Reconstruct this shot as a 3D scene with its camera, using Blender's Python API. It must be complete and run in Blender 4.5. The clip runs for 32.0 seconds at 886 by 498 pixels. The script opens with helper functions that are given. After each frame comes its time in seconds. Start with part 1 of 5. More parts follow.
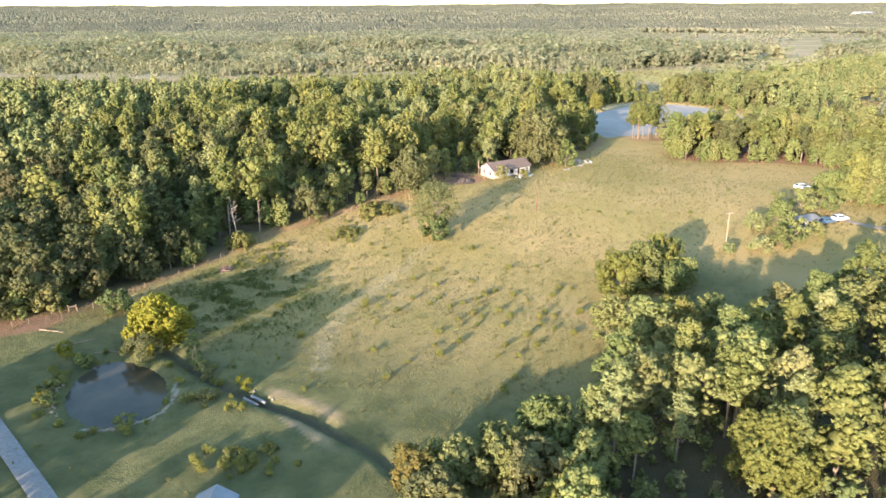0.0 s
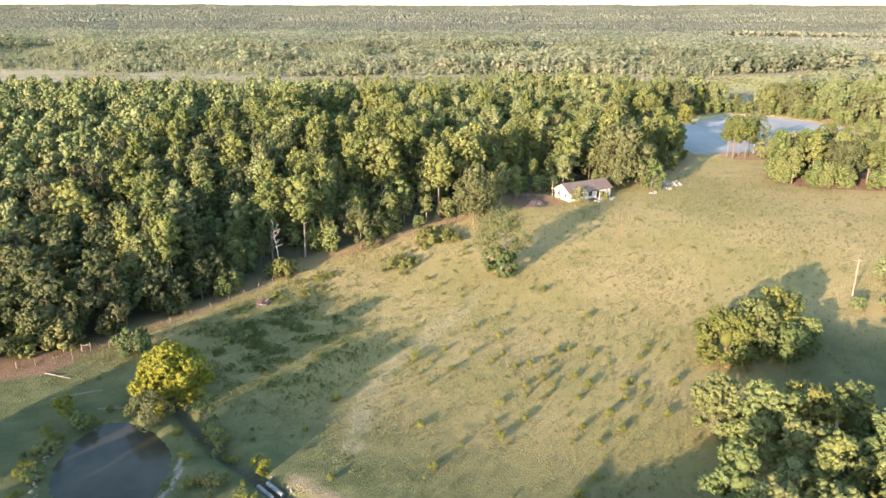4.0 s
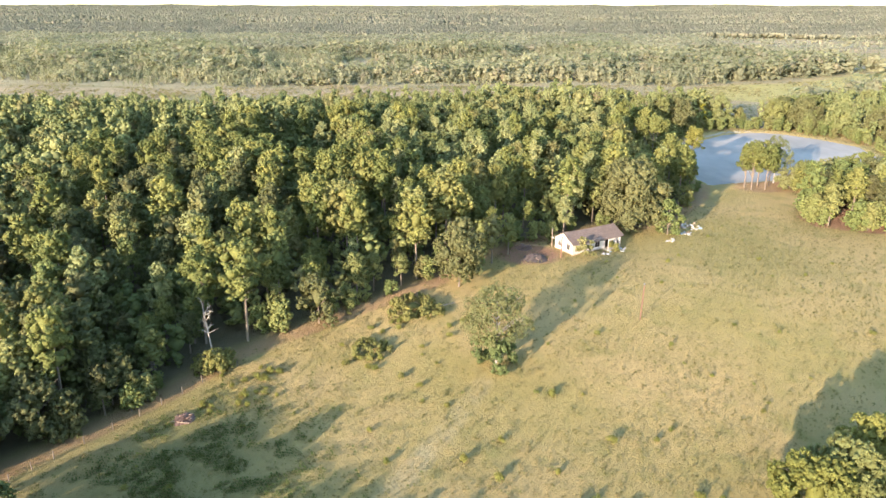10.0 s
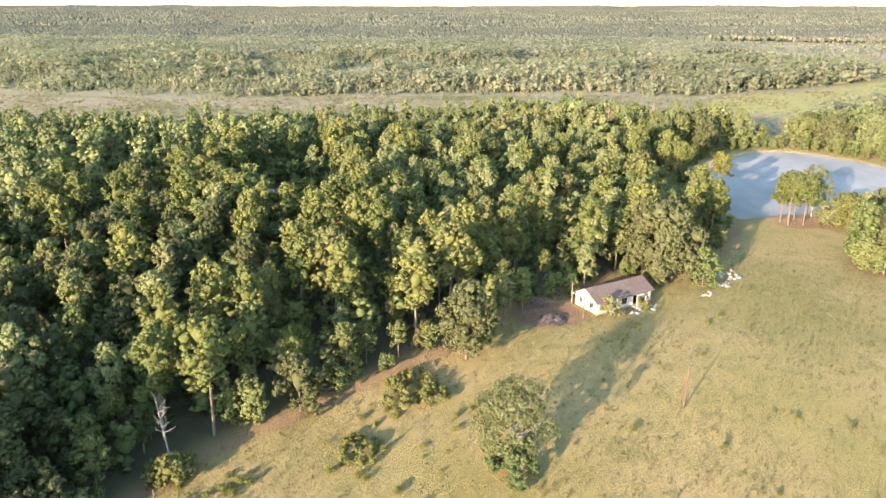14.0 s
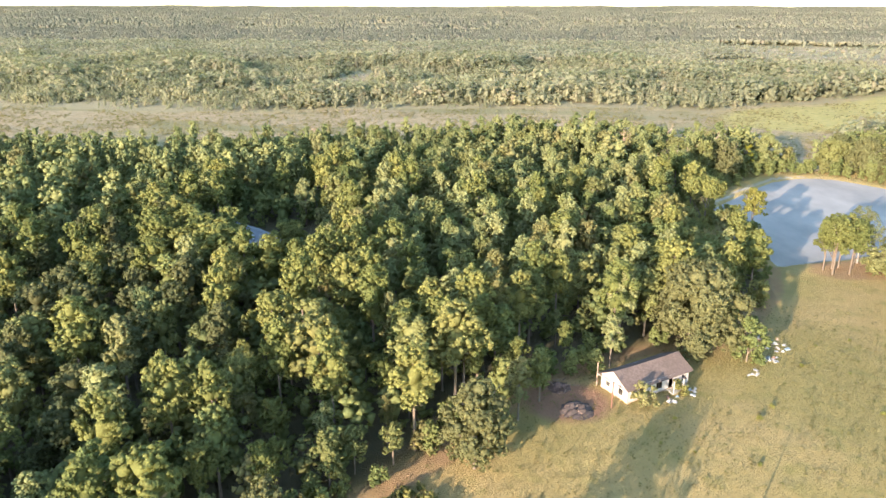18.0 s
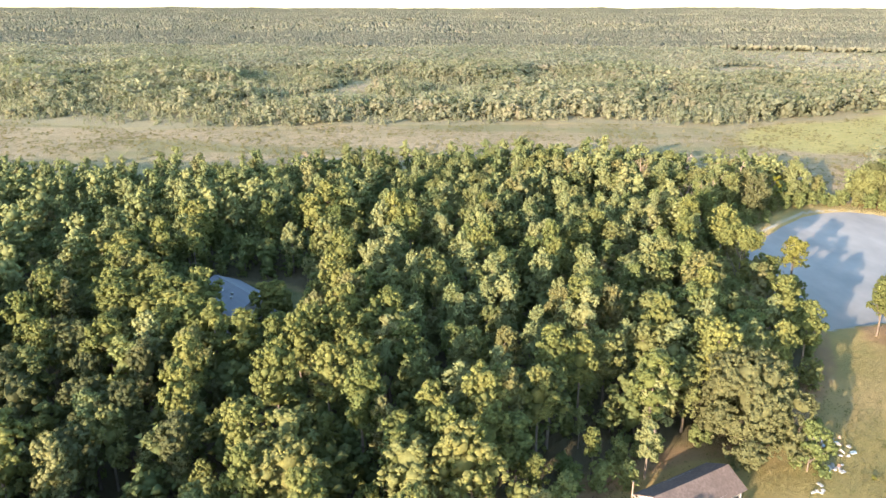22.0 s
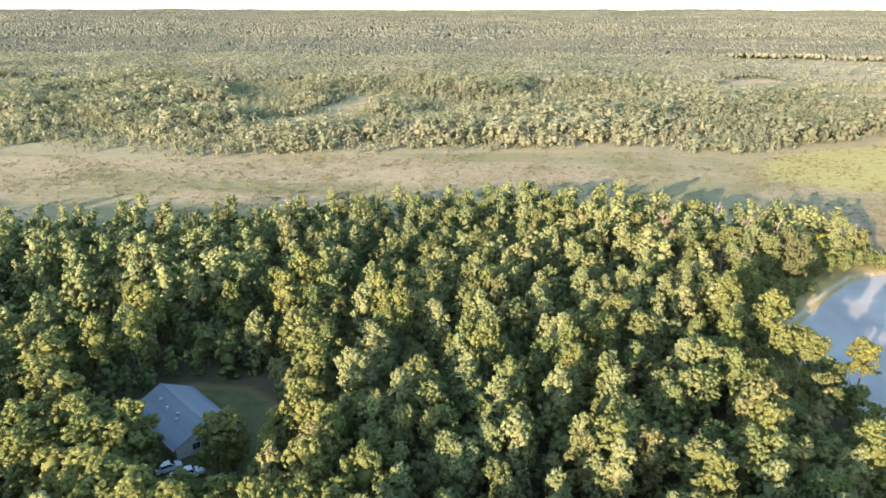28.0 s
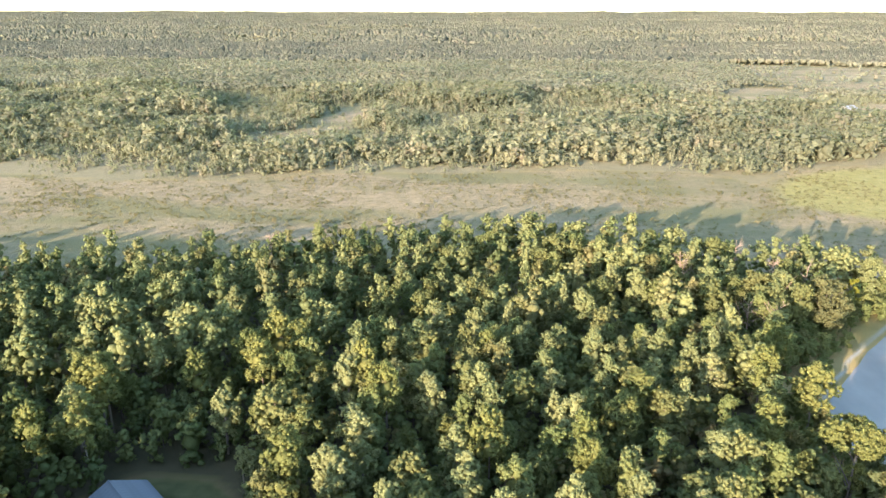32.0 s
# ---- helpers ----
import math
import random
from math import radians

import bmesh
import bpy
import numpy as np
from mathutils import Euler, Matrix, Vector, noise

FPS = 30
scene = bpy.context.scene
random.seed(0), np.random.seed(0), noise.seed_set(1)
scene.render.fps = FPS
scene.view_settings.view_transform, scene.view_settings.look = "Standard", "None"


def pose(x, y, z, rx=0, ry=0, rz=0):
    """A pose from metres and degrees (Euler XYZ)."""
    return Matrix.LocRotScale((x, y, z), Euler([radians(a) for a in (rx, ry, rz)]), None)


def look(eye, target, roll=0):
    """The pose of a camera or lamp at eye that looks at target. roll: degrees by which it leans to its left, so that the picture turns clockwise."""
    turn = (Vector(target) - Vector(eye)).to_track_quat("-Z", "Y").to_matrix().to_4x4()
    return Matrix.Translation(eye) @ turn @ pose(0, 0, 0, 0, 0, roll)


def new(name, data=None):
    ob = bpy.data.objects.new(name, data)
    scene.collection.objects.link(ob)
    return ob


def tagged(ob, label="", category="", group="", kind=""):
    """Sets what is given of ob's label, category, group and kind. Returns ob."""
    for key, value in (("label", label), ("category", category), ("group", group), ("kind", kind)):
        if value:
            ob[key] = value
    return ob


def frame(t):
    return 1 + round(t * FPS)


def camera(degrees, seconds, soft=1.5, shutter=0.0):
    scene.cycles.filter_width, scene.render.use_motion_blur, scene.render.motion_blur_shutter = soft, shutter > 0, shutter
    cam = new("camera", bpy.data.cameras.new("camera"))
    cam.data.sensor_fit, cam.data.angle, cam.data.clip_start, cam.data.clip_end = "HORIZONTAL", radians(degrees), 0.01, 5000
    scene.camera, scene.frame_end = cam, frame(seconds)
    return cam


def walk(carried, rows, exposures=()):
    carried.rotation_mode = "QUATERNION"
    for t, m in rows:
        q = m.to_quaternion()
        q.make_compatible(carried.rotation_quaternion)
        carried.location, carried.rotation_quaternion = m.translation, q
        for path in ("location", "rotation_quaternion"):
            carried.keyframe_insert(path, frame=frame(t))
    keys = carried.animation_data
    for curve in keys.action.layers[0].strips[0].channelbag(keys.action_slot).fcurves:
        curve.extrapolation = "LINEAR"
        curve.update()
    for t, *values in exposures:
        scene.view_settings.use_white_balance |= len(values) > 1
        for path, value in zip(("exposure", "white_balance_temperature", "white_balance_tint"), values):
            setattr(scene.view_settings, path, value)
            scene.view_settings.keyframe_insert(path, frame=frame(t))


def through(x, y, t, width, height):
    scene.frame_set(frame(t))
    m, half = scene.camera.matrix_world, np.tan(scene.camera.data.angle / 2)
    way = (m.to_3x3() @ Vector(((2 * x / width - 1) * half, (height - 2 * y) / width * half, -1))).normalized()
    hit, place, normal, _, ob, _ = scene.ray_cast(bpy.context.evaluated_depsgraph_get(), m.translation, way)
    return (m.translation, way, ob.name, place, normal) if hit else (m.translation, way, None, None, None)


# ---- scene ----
cam = camera(63.1, 32.0)
PATH = [
    (0, (1.097, 1.646, 54.586), (1.07, 3.539, 53.942), -0.3),
    (0.5, (1.115, 4.327, 54.629), (1.039, 6.219, 53.986), -0.2),
    (1, (1.169, 7.374, 54.633), (1.025, 9.262, 53.989), -0.2),
    (1.5, (1.258, 10.219, 54.613), (1.053, 12.101, 53.969), -0.1),
    (2, (1.282, 13.178, 54.653), (1.064, 15.059, 54.009), -0.1),
    (2.5, (1.147, 16.007, 54.641), (0.931, 17.888, 53.997), -0.1),
    (3, (1.057, 18.93, 54.701), (0.844, 20.812, 54.057), -0.1),
    (3.5, (0.802, 21.742, 54.694), (0.591, 23.624, 54.051), -0.0),
    (5.5, (0.151, 33.449, 54.801), (-0.058, 35.331, 54.157), -0.0),
    (6, (-0.126, 36.385, 54.842), (-0.334, 38.267, 54.198), -0.0),
    (6.5, (-0.481, 39.354, 54.753), (-0.66, 41.239, 54.109), -0.0),
    (7, (-1.084, 42.392, 54.737), (-1.24, 44.279, 54.094), -0.0),
    (7.5, (-1.438, 45.208, 54.814), (-1.593, 47.095, 54.17), -0.0),
    (8, (-1.858, 48.179, 55.283), (-2.011, 50.066, 54.638), -0.0),
    (8.5, (-2.218, 50.985, 55.996), (-2.371, 52.872, 55.351), -0.0),
    (9, (-2.535, 54.043, 56.584), (-2.688, 55.93, 55.939), -0.0),
    (9.5, (-2.838, 56.938, 57.105), (-2.991, 58.825, 56.461), -0.0),
    (10, (-3.057, 59.925, 57.584), (-3.211, 61.813, 56.94), -0.0),
    (10.5, (-3.371, 62.836, 57.961), (-3.526, 64.723, 57.317), -0.0),
    (11, (-3.609, 65.853, 58.441), (-3.764, 67.74, 57.797), -0.0),
    (11.5, (-3.963, 68.774, 58.934), (-4.118, 70.661, 58.29), -0.0),
    (12, (-4.259, 71.759, 59.422), (-4.414, 73.646, 58.778), -0.1),
    (12.5, (-4.552, 74.6, 59.878), (-4.708, 76.488, 59.235), -0.1),
    (13, (-4.898, 77.555, 60.44), (-5.054, 79.442, 59.797), -0.0),
    (13.5, (-5.191, 80.275, 61.058), (-5.348, 82.162, 60.415), -0.0),
    (14, (-5.593, 83.397, 61.438), (-5.749, 85.284, 60.794), -0.0),
    (14.5, (-5.882, 86.219, 61.846), (-6.039, 88.106, 61.203), -0.1),
    (16.5, (-7.01, 97.9, 64.416), (-7.168, 99.786, 63.771), -0.0),
    (17, (-7.284, 100.932, 65.208), (-7.444, 102.819, 64.563), -0.0),
    (17.5, (-7.659, 103.636, 65.947), (-7.818, 105.523, 65.302), 0.0),
    (18, (-7.771, 106.733, 66.759), (-7.933, 108.619, 66.114), -0.0),
    (18.5, (-8.062, 109.623, 67.449), (-8.224, 111.509, 66.803), -0.1),
    (19, (-8.422, 112.62, 68.217), (-8.584, 114.506, 67.572), -0.1),
    (19.5, (-8.601, 115.425, 68.898), (-8.765, 117.311, 68.253), -0.0),
    (20, (-8.966, 118.387, 69.783), (-9.13, 120.273, 69.138), -0.0),
    (20.5, (-9.295, 121.187, 70.561), (-9.458, 123.073, 69.916), -0.0),
    (21, (-9.676, 124.297, 71.311), (-9.84, 126.183, 70.666), 0.1),
    (21.5, (-9.854, 127.324, 71.995), (-10.019, 129.211, 71.35), 0.0),
    (22, (-10.115, 130.631, 72.679), (-10.28, 132.517, 72.035), 0.0),
    (22.5, (-10.144, 133.976, 73.238), (-10.31, 135.862, 72.594), -0.0),
    (23, (-10.483, 137.207, 74.001), (-10.648, 139.093, 73.356), -0.0),
    (23.5, (-10.664, 139.905, 74.918), (-10.829, 141.791, 74.274), 0.0),
    (24, (-10.439, 142.204, 75.902), (-10.606, 144.09, 75.258), 0.0),
    (24.5, (-10.525, 144.918, 76.821), (-10.692, 146.804, 76.175), 0.0),
    (25, (-10.579, 148.051, 77.66), (-10.746, 149.937, 77.015), 0.1),
    (25.5, (-10.718, 151.315, 78.263), (-10.885, 153.201, 77.619), 0.0),
    (27.5, (-11.71, 163.069, 81.515), (-11.876, 164.955, 80.87), -0.0),
    (28, (-12.022, 165.958, 82.295), (-12.187, 167.845, 81.651), 0.0),
    (28.5, (-12.398, 168.696, 82.944), (-12.56, 170.583, 82.301), 0.0),
    (29, (-12.647, 171.573, 83.723), (-12.81, 173.46, 83.08), 0.0),
    (29.5, (-12.927, 174.211, 84.433), (-13.089, 176.098, 83.79), 0.0),
    (30, (-13.172, 176.955, 85.226), (-13.332, 178.842, 84.583), 0.0),
    (30.5, (-13.446, 179.82, 85.936), (-13.605, 181.707, 85.294), 0.0),
    (31, (-13.725, 182.716, 86.516), (-13.884, 184.603, 85.874), 0.0),
    (31.5, (-13.694, 185.84, 87.126), (-13.852, 187.727, 86.485), 0.1),
    (32, (-13.403, 189.135, 87.584), (-13.563, 191.023, 86.943), 0.0),
]
walk(cam, [(t, look(eye, target, roll)) for t, eye, target, roll in PATH])

# ---- light: low evening sun behind the camera's left shoulder, open sky ----
SUN_ELEV, SUN_AZ = radians(10.5), radians(240.0)   # azimuth of the sun, counter-clockwise from +x
SUN_DIR = Vector((math.cos(SUN_ELEV) * math.cos(SUN_AZ), math.cos(SUN_ELEV) * math.sin(SUN_AZ), math.sin(SUN_ELEV)))
scene.view_settings.exposure = 2.86
world = bpy.data.worlds.new("world")
scene.world = world
world.use_nodes = True
wn = world.node_tree
sky = wn.nodes.new("ShaderNodeTexSky")
sky.sky_type, sky.sun_disc = "NISHITA", False
sky.sun_elevation, sky.sun_rotation = SUN_ELEV, radians(90.0) - SUN_AZ
sky.dust_density, sky.air_density, sky.ozone_density = 0.65, 1.0, 1.9
wn.links.new(sky.outputs["Color"], wn.nodes["Background"].inputs["Color"])
wn.nodes["Background"].inputs["Strength"].default_value = 0.15
sun = new("sun", bpy.data.lights.new("sun", "SUN"))
sun.data.energy, sun.data.angle, sun.data.color = 3.05, radians(0.6), (1.0, 0.80, 0.645)
sun.matrix_world = look(SUN_DIR * 300, (0, 0, 0))


# ---- materials ----
class Nodes:
    """Short spelling for the nodes of one material."""

    def __init__(self, name):
        self.m = bpy.data.materials.new(name)
        self.m.use_nodes = True
        self.t = self.m.node_tree
        self.bsdf = self.t.nodes["Principled BSDF"]
        self.out = self.t.nodes["Material Output"]

    def put(self, socket, value):
        if isinstance(value, bpy.types.NodeSocket):
            self.t.links.new(value, socket)
        elif isinstance(value, (tuple, list)) and len(value) == 3 and socket.type == "RGBA":
            socket.default_value = (*value, 1)
        else:
            socket.default_value = value

    def noise(self, scale, detail=3.0, rough=0.55, stretch=None, where="Object"):
        n = self.t.nodes.new("ShaderNodeTexNoise")
        c = self.t.nodes.new("ShaderNodeTexCoord").outputs[where]
        if stretch:
            mp = self.t.nodes.new("ShaderNodeMapping")
            mp.inputs["Scale"].default_value = stretch
            self.t.links.new(c, mp.inputs["Vector"])
            c = mp.outputs[0]
        self.t.links.new(c, n.inputs["Vector"])
        n.inputs["Scale"].default_value, n.inputs["Detail"].default_value, n.inputs["Roughness"].default_value = scale, detail, rough
        return n.outputs["Fac"]

    def ramp(self, fac, low, high):
        n = self.t.nodes.new("ShaderNodeMapRange")
        n.inputs["From Min"].default_value, n.inputs["From Max"].default_value = low, high
        self.put(n.inputs["Value"], fac)
        return n.outputs[0]

    def mix(self, fac, a, b, how="MIX"):
        n = self.t.nodes.new("ShaderNodeMix")
        n.data_type, n.blend_type = "RGBA", how
        self.put(n.inputs[0], fac), self.put(n.inputs[6], a), self.put(n.inputs[7], b)
        return n.outputs[2]

    def math(self, op, a, b=0.0):
        n = self.t.nodes.new("ShaderNodeMath")
        n.operation = op
        self.put(n.inputs[0], a), self.put(n.inputs[1], b)
        return n.outputs[0]

    def attr(self, name):
        n = self.t.nodes.new("ShaderNodeAttribute")
        n.attribute_name = name
        return n.outputs["Fac"]

    def random(self):
        return self.t.nodes.new("ShaderNodeObjectInfo").outputs["Random"]

    def island(self):
        return self.t.nodes.new("ShaderNodeNewGeometry").outputs["Random Per Island"]

    def bump(self, height, strength, distance):
        n = self.t.nodes.new("ShaderNodeBump")
        n.inputs["Strength"].default_value, n.inputs["Distance"].default_value = strength, distance
        self.put(n.inputs["Height"], height)
        self.put(self.bsdf.inputs["Normal"], n.outputs[0])

    def done(self, color, rough=0.8, metal=0.0, spec=0.3):
        self.put(self.bsdf.inputs["Base Color"], color)
        self.put(self.bsdf.inputs["Roughness"], rough)
        self.bsdf.inputs["Metallic"].default_value = metal
        self.bsdf.inputs["Specular IOR Level"].default_value = spec
        return self.m


def leaf_material(name, dark, light, turned, share=0.12, attribute=False, through=0.44, relief=0.45):
    """Foliage: hue by tree, shade by leaf cluster, a few turned leaves, some light passing through."""
    n = Nodes(name)
    tree = n.attr("tint") if attribute else n.random()
    cl = n.island()
    c = n.mix(tree, dark, light)
    c = n.mix(n.ramp(cl, 0.0, 2.4), c, n.mix(0.5, c, light))
    c = n.mix(n.ramp(n.math("FRACT", n.math("MULTIPLY", tree, 7.31)), 1 - share, 1.0), c, turned)
    c = n.mix(n.math("MULTIPLY", n.noise(2.2, 2.0), 0.5), c, (0.02, 0.028, 0.01))
    if relief:
        n.bump(n.noise(2.6, 3.0, 0.7), relief, 0.5)
    m = n.done(c, 0.8, 0, 0.08)
    tr = n.t.nodes.new("ShaderNodeBsdfTranslucent")
    n.put(tr.inputs["Color"], n.mix(0.5, c, (0.25, 0.25, 0.04)))
    ms = n.t.nodes.new("ShaderNodeMixShader")
    ms.inputs[0].default_value = through
    n.t.links.new(n.bsdf.outputs[0], ms.inputs[1])
    n.t.links.new(tr.outputs[0], ms.inputs[2])
    n.t.links.new(ms.outputs[0], n.out.inputs["Surface"])
    return m


def plain_material(name, a, b, scale, rough=0.8, metal=0.0, bump=0.0, stretch=None, spec=0.3):
    n = Nodes(name)
    f = n.noise(scale, 4.0, 0.6, stretch)
    g = n.noise(scale * 0.13, 2.0, 0.5)
    c = n.mix(n.ramp(f, 0.3, 0.7), a, b)
    c = n.mix(n.math("MULTIPLY", n.ramp(g, 0.4, 0.7), 0.35), c, tuple(v * 0.6 for v in a))
    if bump:
        n.bump(f, 0.6, bump)
    return n.done(c, rough, metal, spec)


M = {
    "pine": leaf_material("pine_needles", (0.14, 0.163, 0.0551), (0.246, 0.246, 0.0806), (0.215, 0.194, 0.0848)),
    "oak": leaf_material("oak_leaves", (0.156, 0.175, 0.0646), (0.256, 0.259, 0.0994), (0.215, 0.209, 0.0845), 0.2),
    "gum": leaf_material("sweetgum_leaves", (0.197, 0.227, 0.0943), (0.321, 0.327, 0.144), (0.279, 0.255, 0.112), 0.16),
    "elm": leaf_material("elm_leaves", (0.147, 0.186, 0.0671), (0.266, 0.283, 0.104), (0.23, 0.206, 0.0865), 0.15),
    "dark_oak": leaf_material("dark_oak_leaves", (0.092, 0.102, 0.048), (0.15, 0.15, 0.07), (0.14, 0.125, 0.065), 0.2),
    "pale": leaf_material("pale_leaves", (0.126, 0.131, 0.0593), (0.19, 0.187, 0.0866), (0.18, 0.174, 0.0912), 0.2),
    "under": leaf_material("understory_leaves", (0.124, 0.16, 0.065), (0.231, 0.242, 0.0913), (0.301, 0.234, 0.11), 0.15, True),
    "woods": leaf_material("woodland_leaves", (0.174, 0.206, 0.0863), (0.301, 0.311, 0.131), (0.258, 0.232, 0.105), 0.16, True),
    # far and belt leaves paled and greyed: distance haze put into their colour
    "far": leaf_material("hazed_far_leaves", (0.18, 0.19, 0.14), (0.33, 0.318, 0.225), (0.31, 0.265, 0.205), 0.2, True, 0.5, 0.0),
    "belt": leaf_material("hazed_belt_leaves", (0.178, 0.188, 0.124), (0.335, 0.323, 0.203), (0.315, 0.27, 0.187), 0.2, True, 0.5, 0.0),
    "yellow": leaf_material("yellow_leaves", (0.2, 0.2, 0.03), (0.33, 0.3, 0.045), (0.28, 0.27, 0.045)),
    "golden": leaf_material("golden_leaves", (0.165, 0.135, 0.045), (0.235, 0.19, 0.06), (0.2, 0.155, 0.06)),
    "weed": leaf_material("weed_leaves", (0.165, 0.175, 0.05), (0.25, 0.237, 0.065), (0.21, 0.18, 0.06), 0.1),
    "bramble": leaf_material("bramble_leaves", (0.175, 0.18, 0.06), (0.25, 0.23, 0.078), (0.24, 0.2, 0.08), 0.15),
    "bark": plain_material("bark", (0.10, 0.075, 0.055), (0.19, 0.15, 0.11), 3.0, 0.9, bump=0.05, stretch=(1, 1, 0.25)),
    "grey_bark": plain_material("grey_bark", (0.18, 0.16, 0.14), (0.31, 0.275, 0.24), 3.0, 0.9, bump=0.04, stretch=(1, 1, 0.25)),
    "wood": plain_material("weathered_wood", (0.20, 0.14, 0.10), (0.34, 0.25, 0.18), 4.0, 0.85, stretch=(1, 1, 0.1)),
    "pole": plain_material("creosote_wood", (0.1, 0.05, 0.035), (0.16, 0.085, 0.055), 4.0, 0.85, stretch=(1, 1, 0.1)),
    "white": plain_material("white_paint", (0.33, 0.305, 0.275), (0.44, 0.41, 0.375), 1.5, 0.7, bump=0.01),
    "shingle": plain_material("brown_shingle", (0.09, 0.064, 0.052), (0.15, 0.11, 0.09), 2.5, 0.9, bump=0.02),
    "metal_roof": plain_material("metal_roof", (0.12, 0.13, 0.142), (0.17, 0.18, 0.195), 0.6, 0.55, 0.2),
    "ash": plain_material("charred_heap", (0.03, 0.024, 0.022), (0.10, 0.075, 0.065), 2.0, 0.95, bump=0.1),
    "twig": plain_material("dead_twigs", (0.075, 0.045, 0.035), (0.16, 0.10, 0.075), 3.0, 0.9, bump=0.05),
    "gravel": plain_material("gravel_road", (0.13, 0.125, 0.118), (0.205, 0.198, 0.188), 2.0, 0.9, bump=0.03),
    "track": plain_material("dirt_track", (0.15, 0.12, 0.088), (0.22, 0.18, 0.135), 2.0, 0.95, bump=0.03),
    "sand": plain_material("pale_bank", (0.42, 0.38, 0.31), (0.60, 0.55, 0.46), 1.5, 0.9, bump=0.05),
    "rubber": plain_material("rubber", (0.015, 0.015, 0.016), (0.03, 0.03, 0.03), 8.0, 0.8),
    "brick": plain_material("pale_brick", (0.36, 0.26, 0.2), (0.46, 0.36, 0.28), 3.0, 0.85, bump=0.01),
    "wire": plain_material("cable", (0.03, 0.03, 0.03), (0.05, 0.05, 0.05), 2.0, 0.6),
    "junk": plain_material("pale_junk", (0.24, 0.24, 0.23), (0.4, 0.4, 0.38), 1.2, 0.6),
    "junk_blue": plain_material("blue_tarp", (0.2, 0.27, 0.32), (0.3, 0.36, 0.4), 1.2, 0.5),
    "junk_red": plain_material("rusty_junk", (0.22, 0.12, 0.08), (0.3, 0.18, 0.12), 1.2, 0.8),
}


def paint(name, color, rough=0.3, metal=0.0):
    n = Nodes(name)
    return n.done(n.mix(n.ramp(n.noise(1.3, 3.0), 0.35, 0.75), color, tuple(v * 0.8 for v in color)), rough, metal, 0.5)


M["car_white"] = paint("white_car_paint", (0.55, 0.55, 0.535))
M["car_blue"] = paint("blue_car_paint", (0.05, 0.09, 0.14))
M["car_silver"] = paint("silver_car_paint", (0.5, 0.52, 0.54))
M["chrome"] = paint("bright_metal", (0.6, 0.6, 0.6), 0.25, 1.0)
g = Nodes("window_glass")
M["glass"] = g.done((0.02, 0.025, 0.03), 0.06, 0.0, 0.6)

# ---- the lie of the land ----


def sm(a, b, x):
    u = np.clip((np.asarray(x, float) - a) / (b - a), 0, 1)
    return u * u * (3 - 2 * u)


def poly_sd(px, py, poly):
    """Signed distance to a closed outline, negative inside."""
    px, py = np.asarray(px, float), np.asarray(py, float)
    best, inside = np.full(px.shape, 1e18), np.zeros(px.shape, bool)
    for (ax, ay), (bx, by) in zip(poly, poly[1:] + poly[:1]):
        dx, dy = bx - ax, by - ay
        u = np.clip(((px - ax) * dx + (py - ay) * dy) / (dx * dx + dy * dy + 1e-9), 0, 1)
        best = np.minimum(best, (px - ax - u * dx) ** 2 + (py - ay - u * dy) ** 2)
        cross = ((ay > py) != (by > py)) & (px < dx * (py - ay) / (dy if dy else 1e-9) + ax)
        inside ^= cross
    d = np.sqrt(best)
    return np.where(inside, -d, d)


def line_d(px, py, pts):
    px, py = np.asarray(px, float), np.asarray(py, float)
    best = np.full(px.shape, 1e18)
    for (ax, ay), (bx, by) in zip(pts, pts[1:]):
        dx, dy = bx - ax, by - ay
        u = np.clip(((px - ax) * dx + (py - ay) * dy) / (dx * dx + dy * dy + 1e-9), 0, 1)
        best = np.minimum(best, (px - ax - u * dx) ** 2 + (py - ay - u * dy) ** 2)
    return np.sqrt(best)


EDGE = [(-120, 106), (-90, 115), (-78, 121), (-70, 127), (-66, 136), (-60, 145), (-54, 155), (-47, 168), (-37, 177), (-27, 186),
        (-16, 196), (-10, 206), (-2, 215), (9, 226), (20, 232), (31, 234), (41, 243), (53, 262), (58, 278)]
FAR_EDGE = [(58, 296), (50, 318), (45, 336), (66, 366), (90, 392), (104, 402), (94, 406), (61, 409), (27, 422), (-21, 440), (-70, 420), (-98, 414),
            (-141, 400), (-177, 393), (-300, 378), (-460, 350), (-460, 100)]
FOREST = EDGE + FAR_EDGE
FIELD_FAR = [(-460, 352), (-300, 380), (-177, 395), (-141, 402), (-98, 416), (-70, 422), (-21, 442), (27, 424), (61, 411), (94, 408), (116, 402), (135, 428),
             (170, 468), (250, 540), (330, 640), (330, 700), (270, 668), (197, 598), (141, 576), (122, 556), (108, 540), (100, 556), (80, 567), (20, 565), (-40, 553), (-100, 548),
             (-153, 527), (-212, 524), (-281, 536), (-460, 560)]
LUSH = [(100, 500), (112, 545), (141, 576), (197, 598), (270, 668), (330, 700), (330, 640), (250, 540), (190, 495), (140, 478)]
BIG_POND = [(61, 281), (57, 300), (53, 320), (59, 336), (69.5, 350), (78.5, 362), (89.5, 374), (98, 379), (106, 381.5), (115, 379), (126, 367), (135, 350), (133, 330), (120, 312), (100, 298), (80, 288), (68, 284)]
def rounded(poly, times=2):
    """An outline with its corners cut off."""
    for _ in range(times):
        poly = [q for (ax, ay), (bx, by) in zip(poly, poly[1:] + poly[:1]) for q in ((0.75 * ax + 0.25 * bx, 0.75 * ay + 0.25 * by), (0.25 * ax + 0.75 * bx, 0.25 * ay + 0.75 * by))]
    return poly


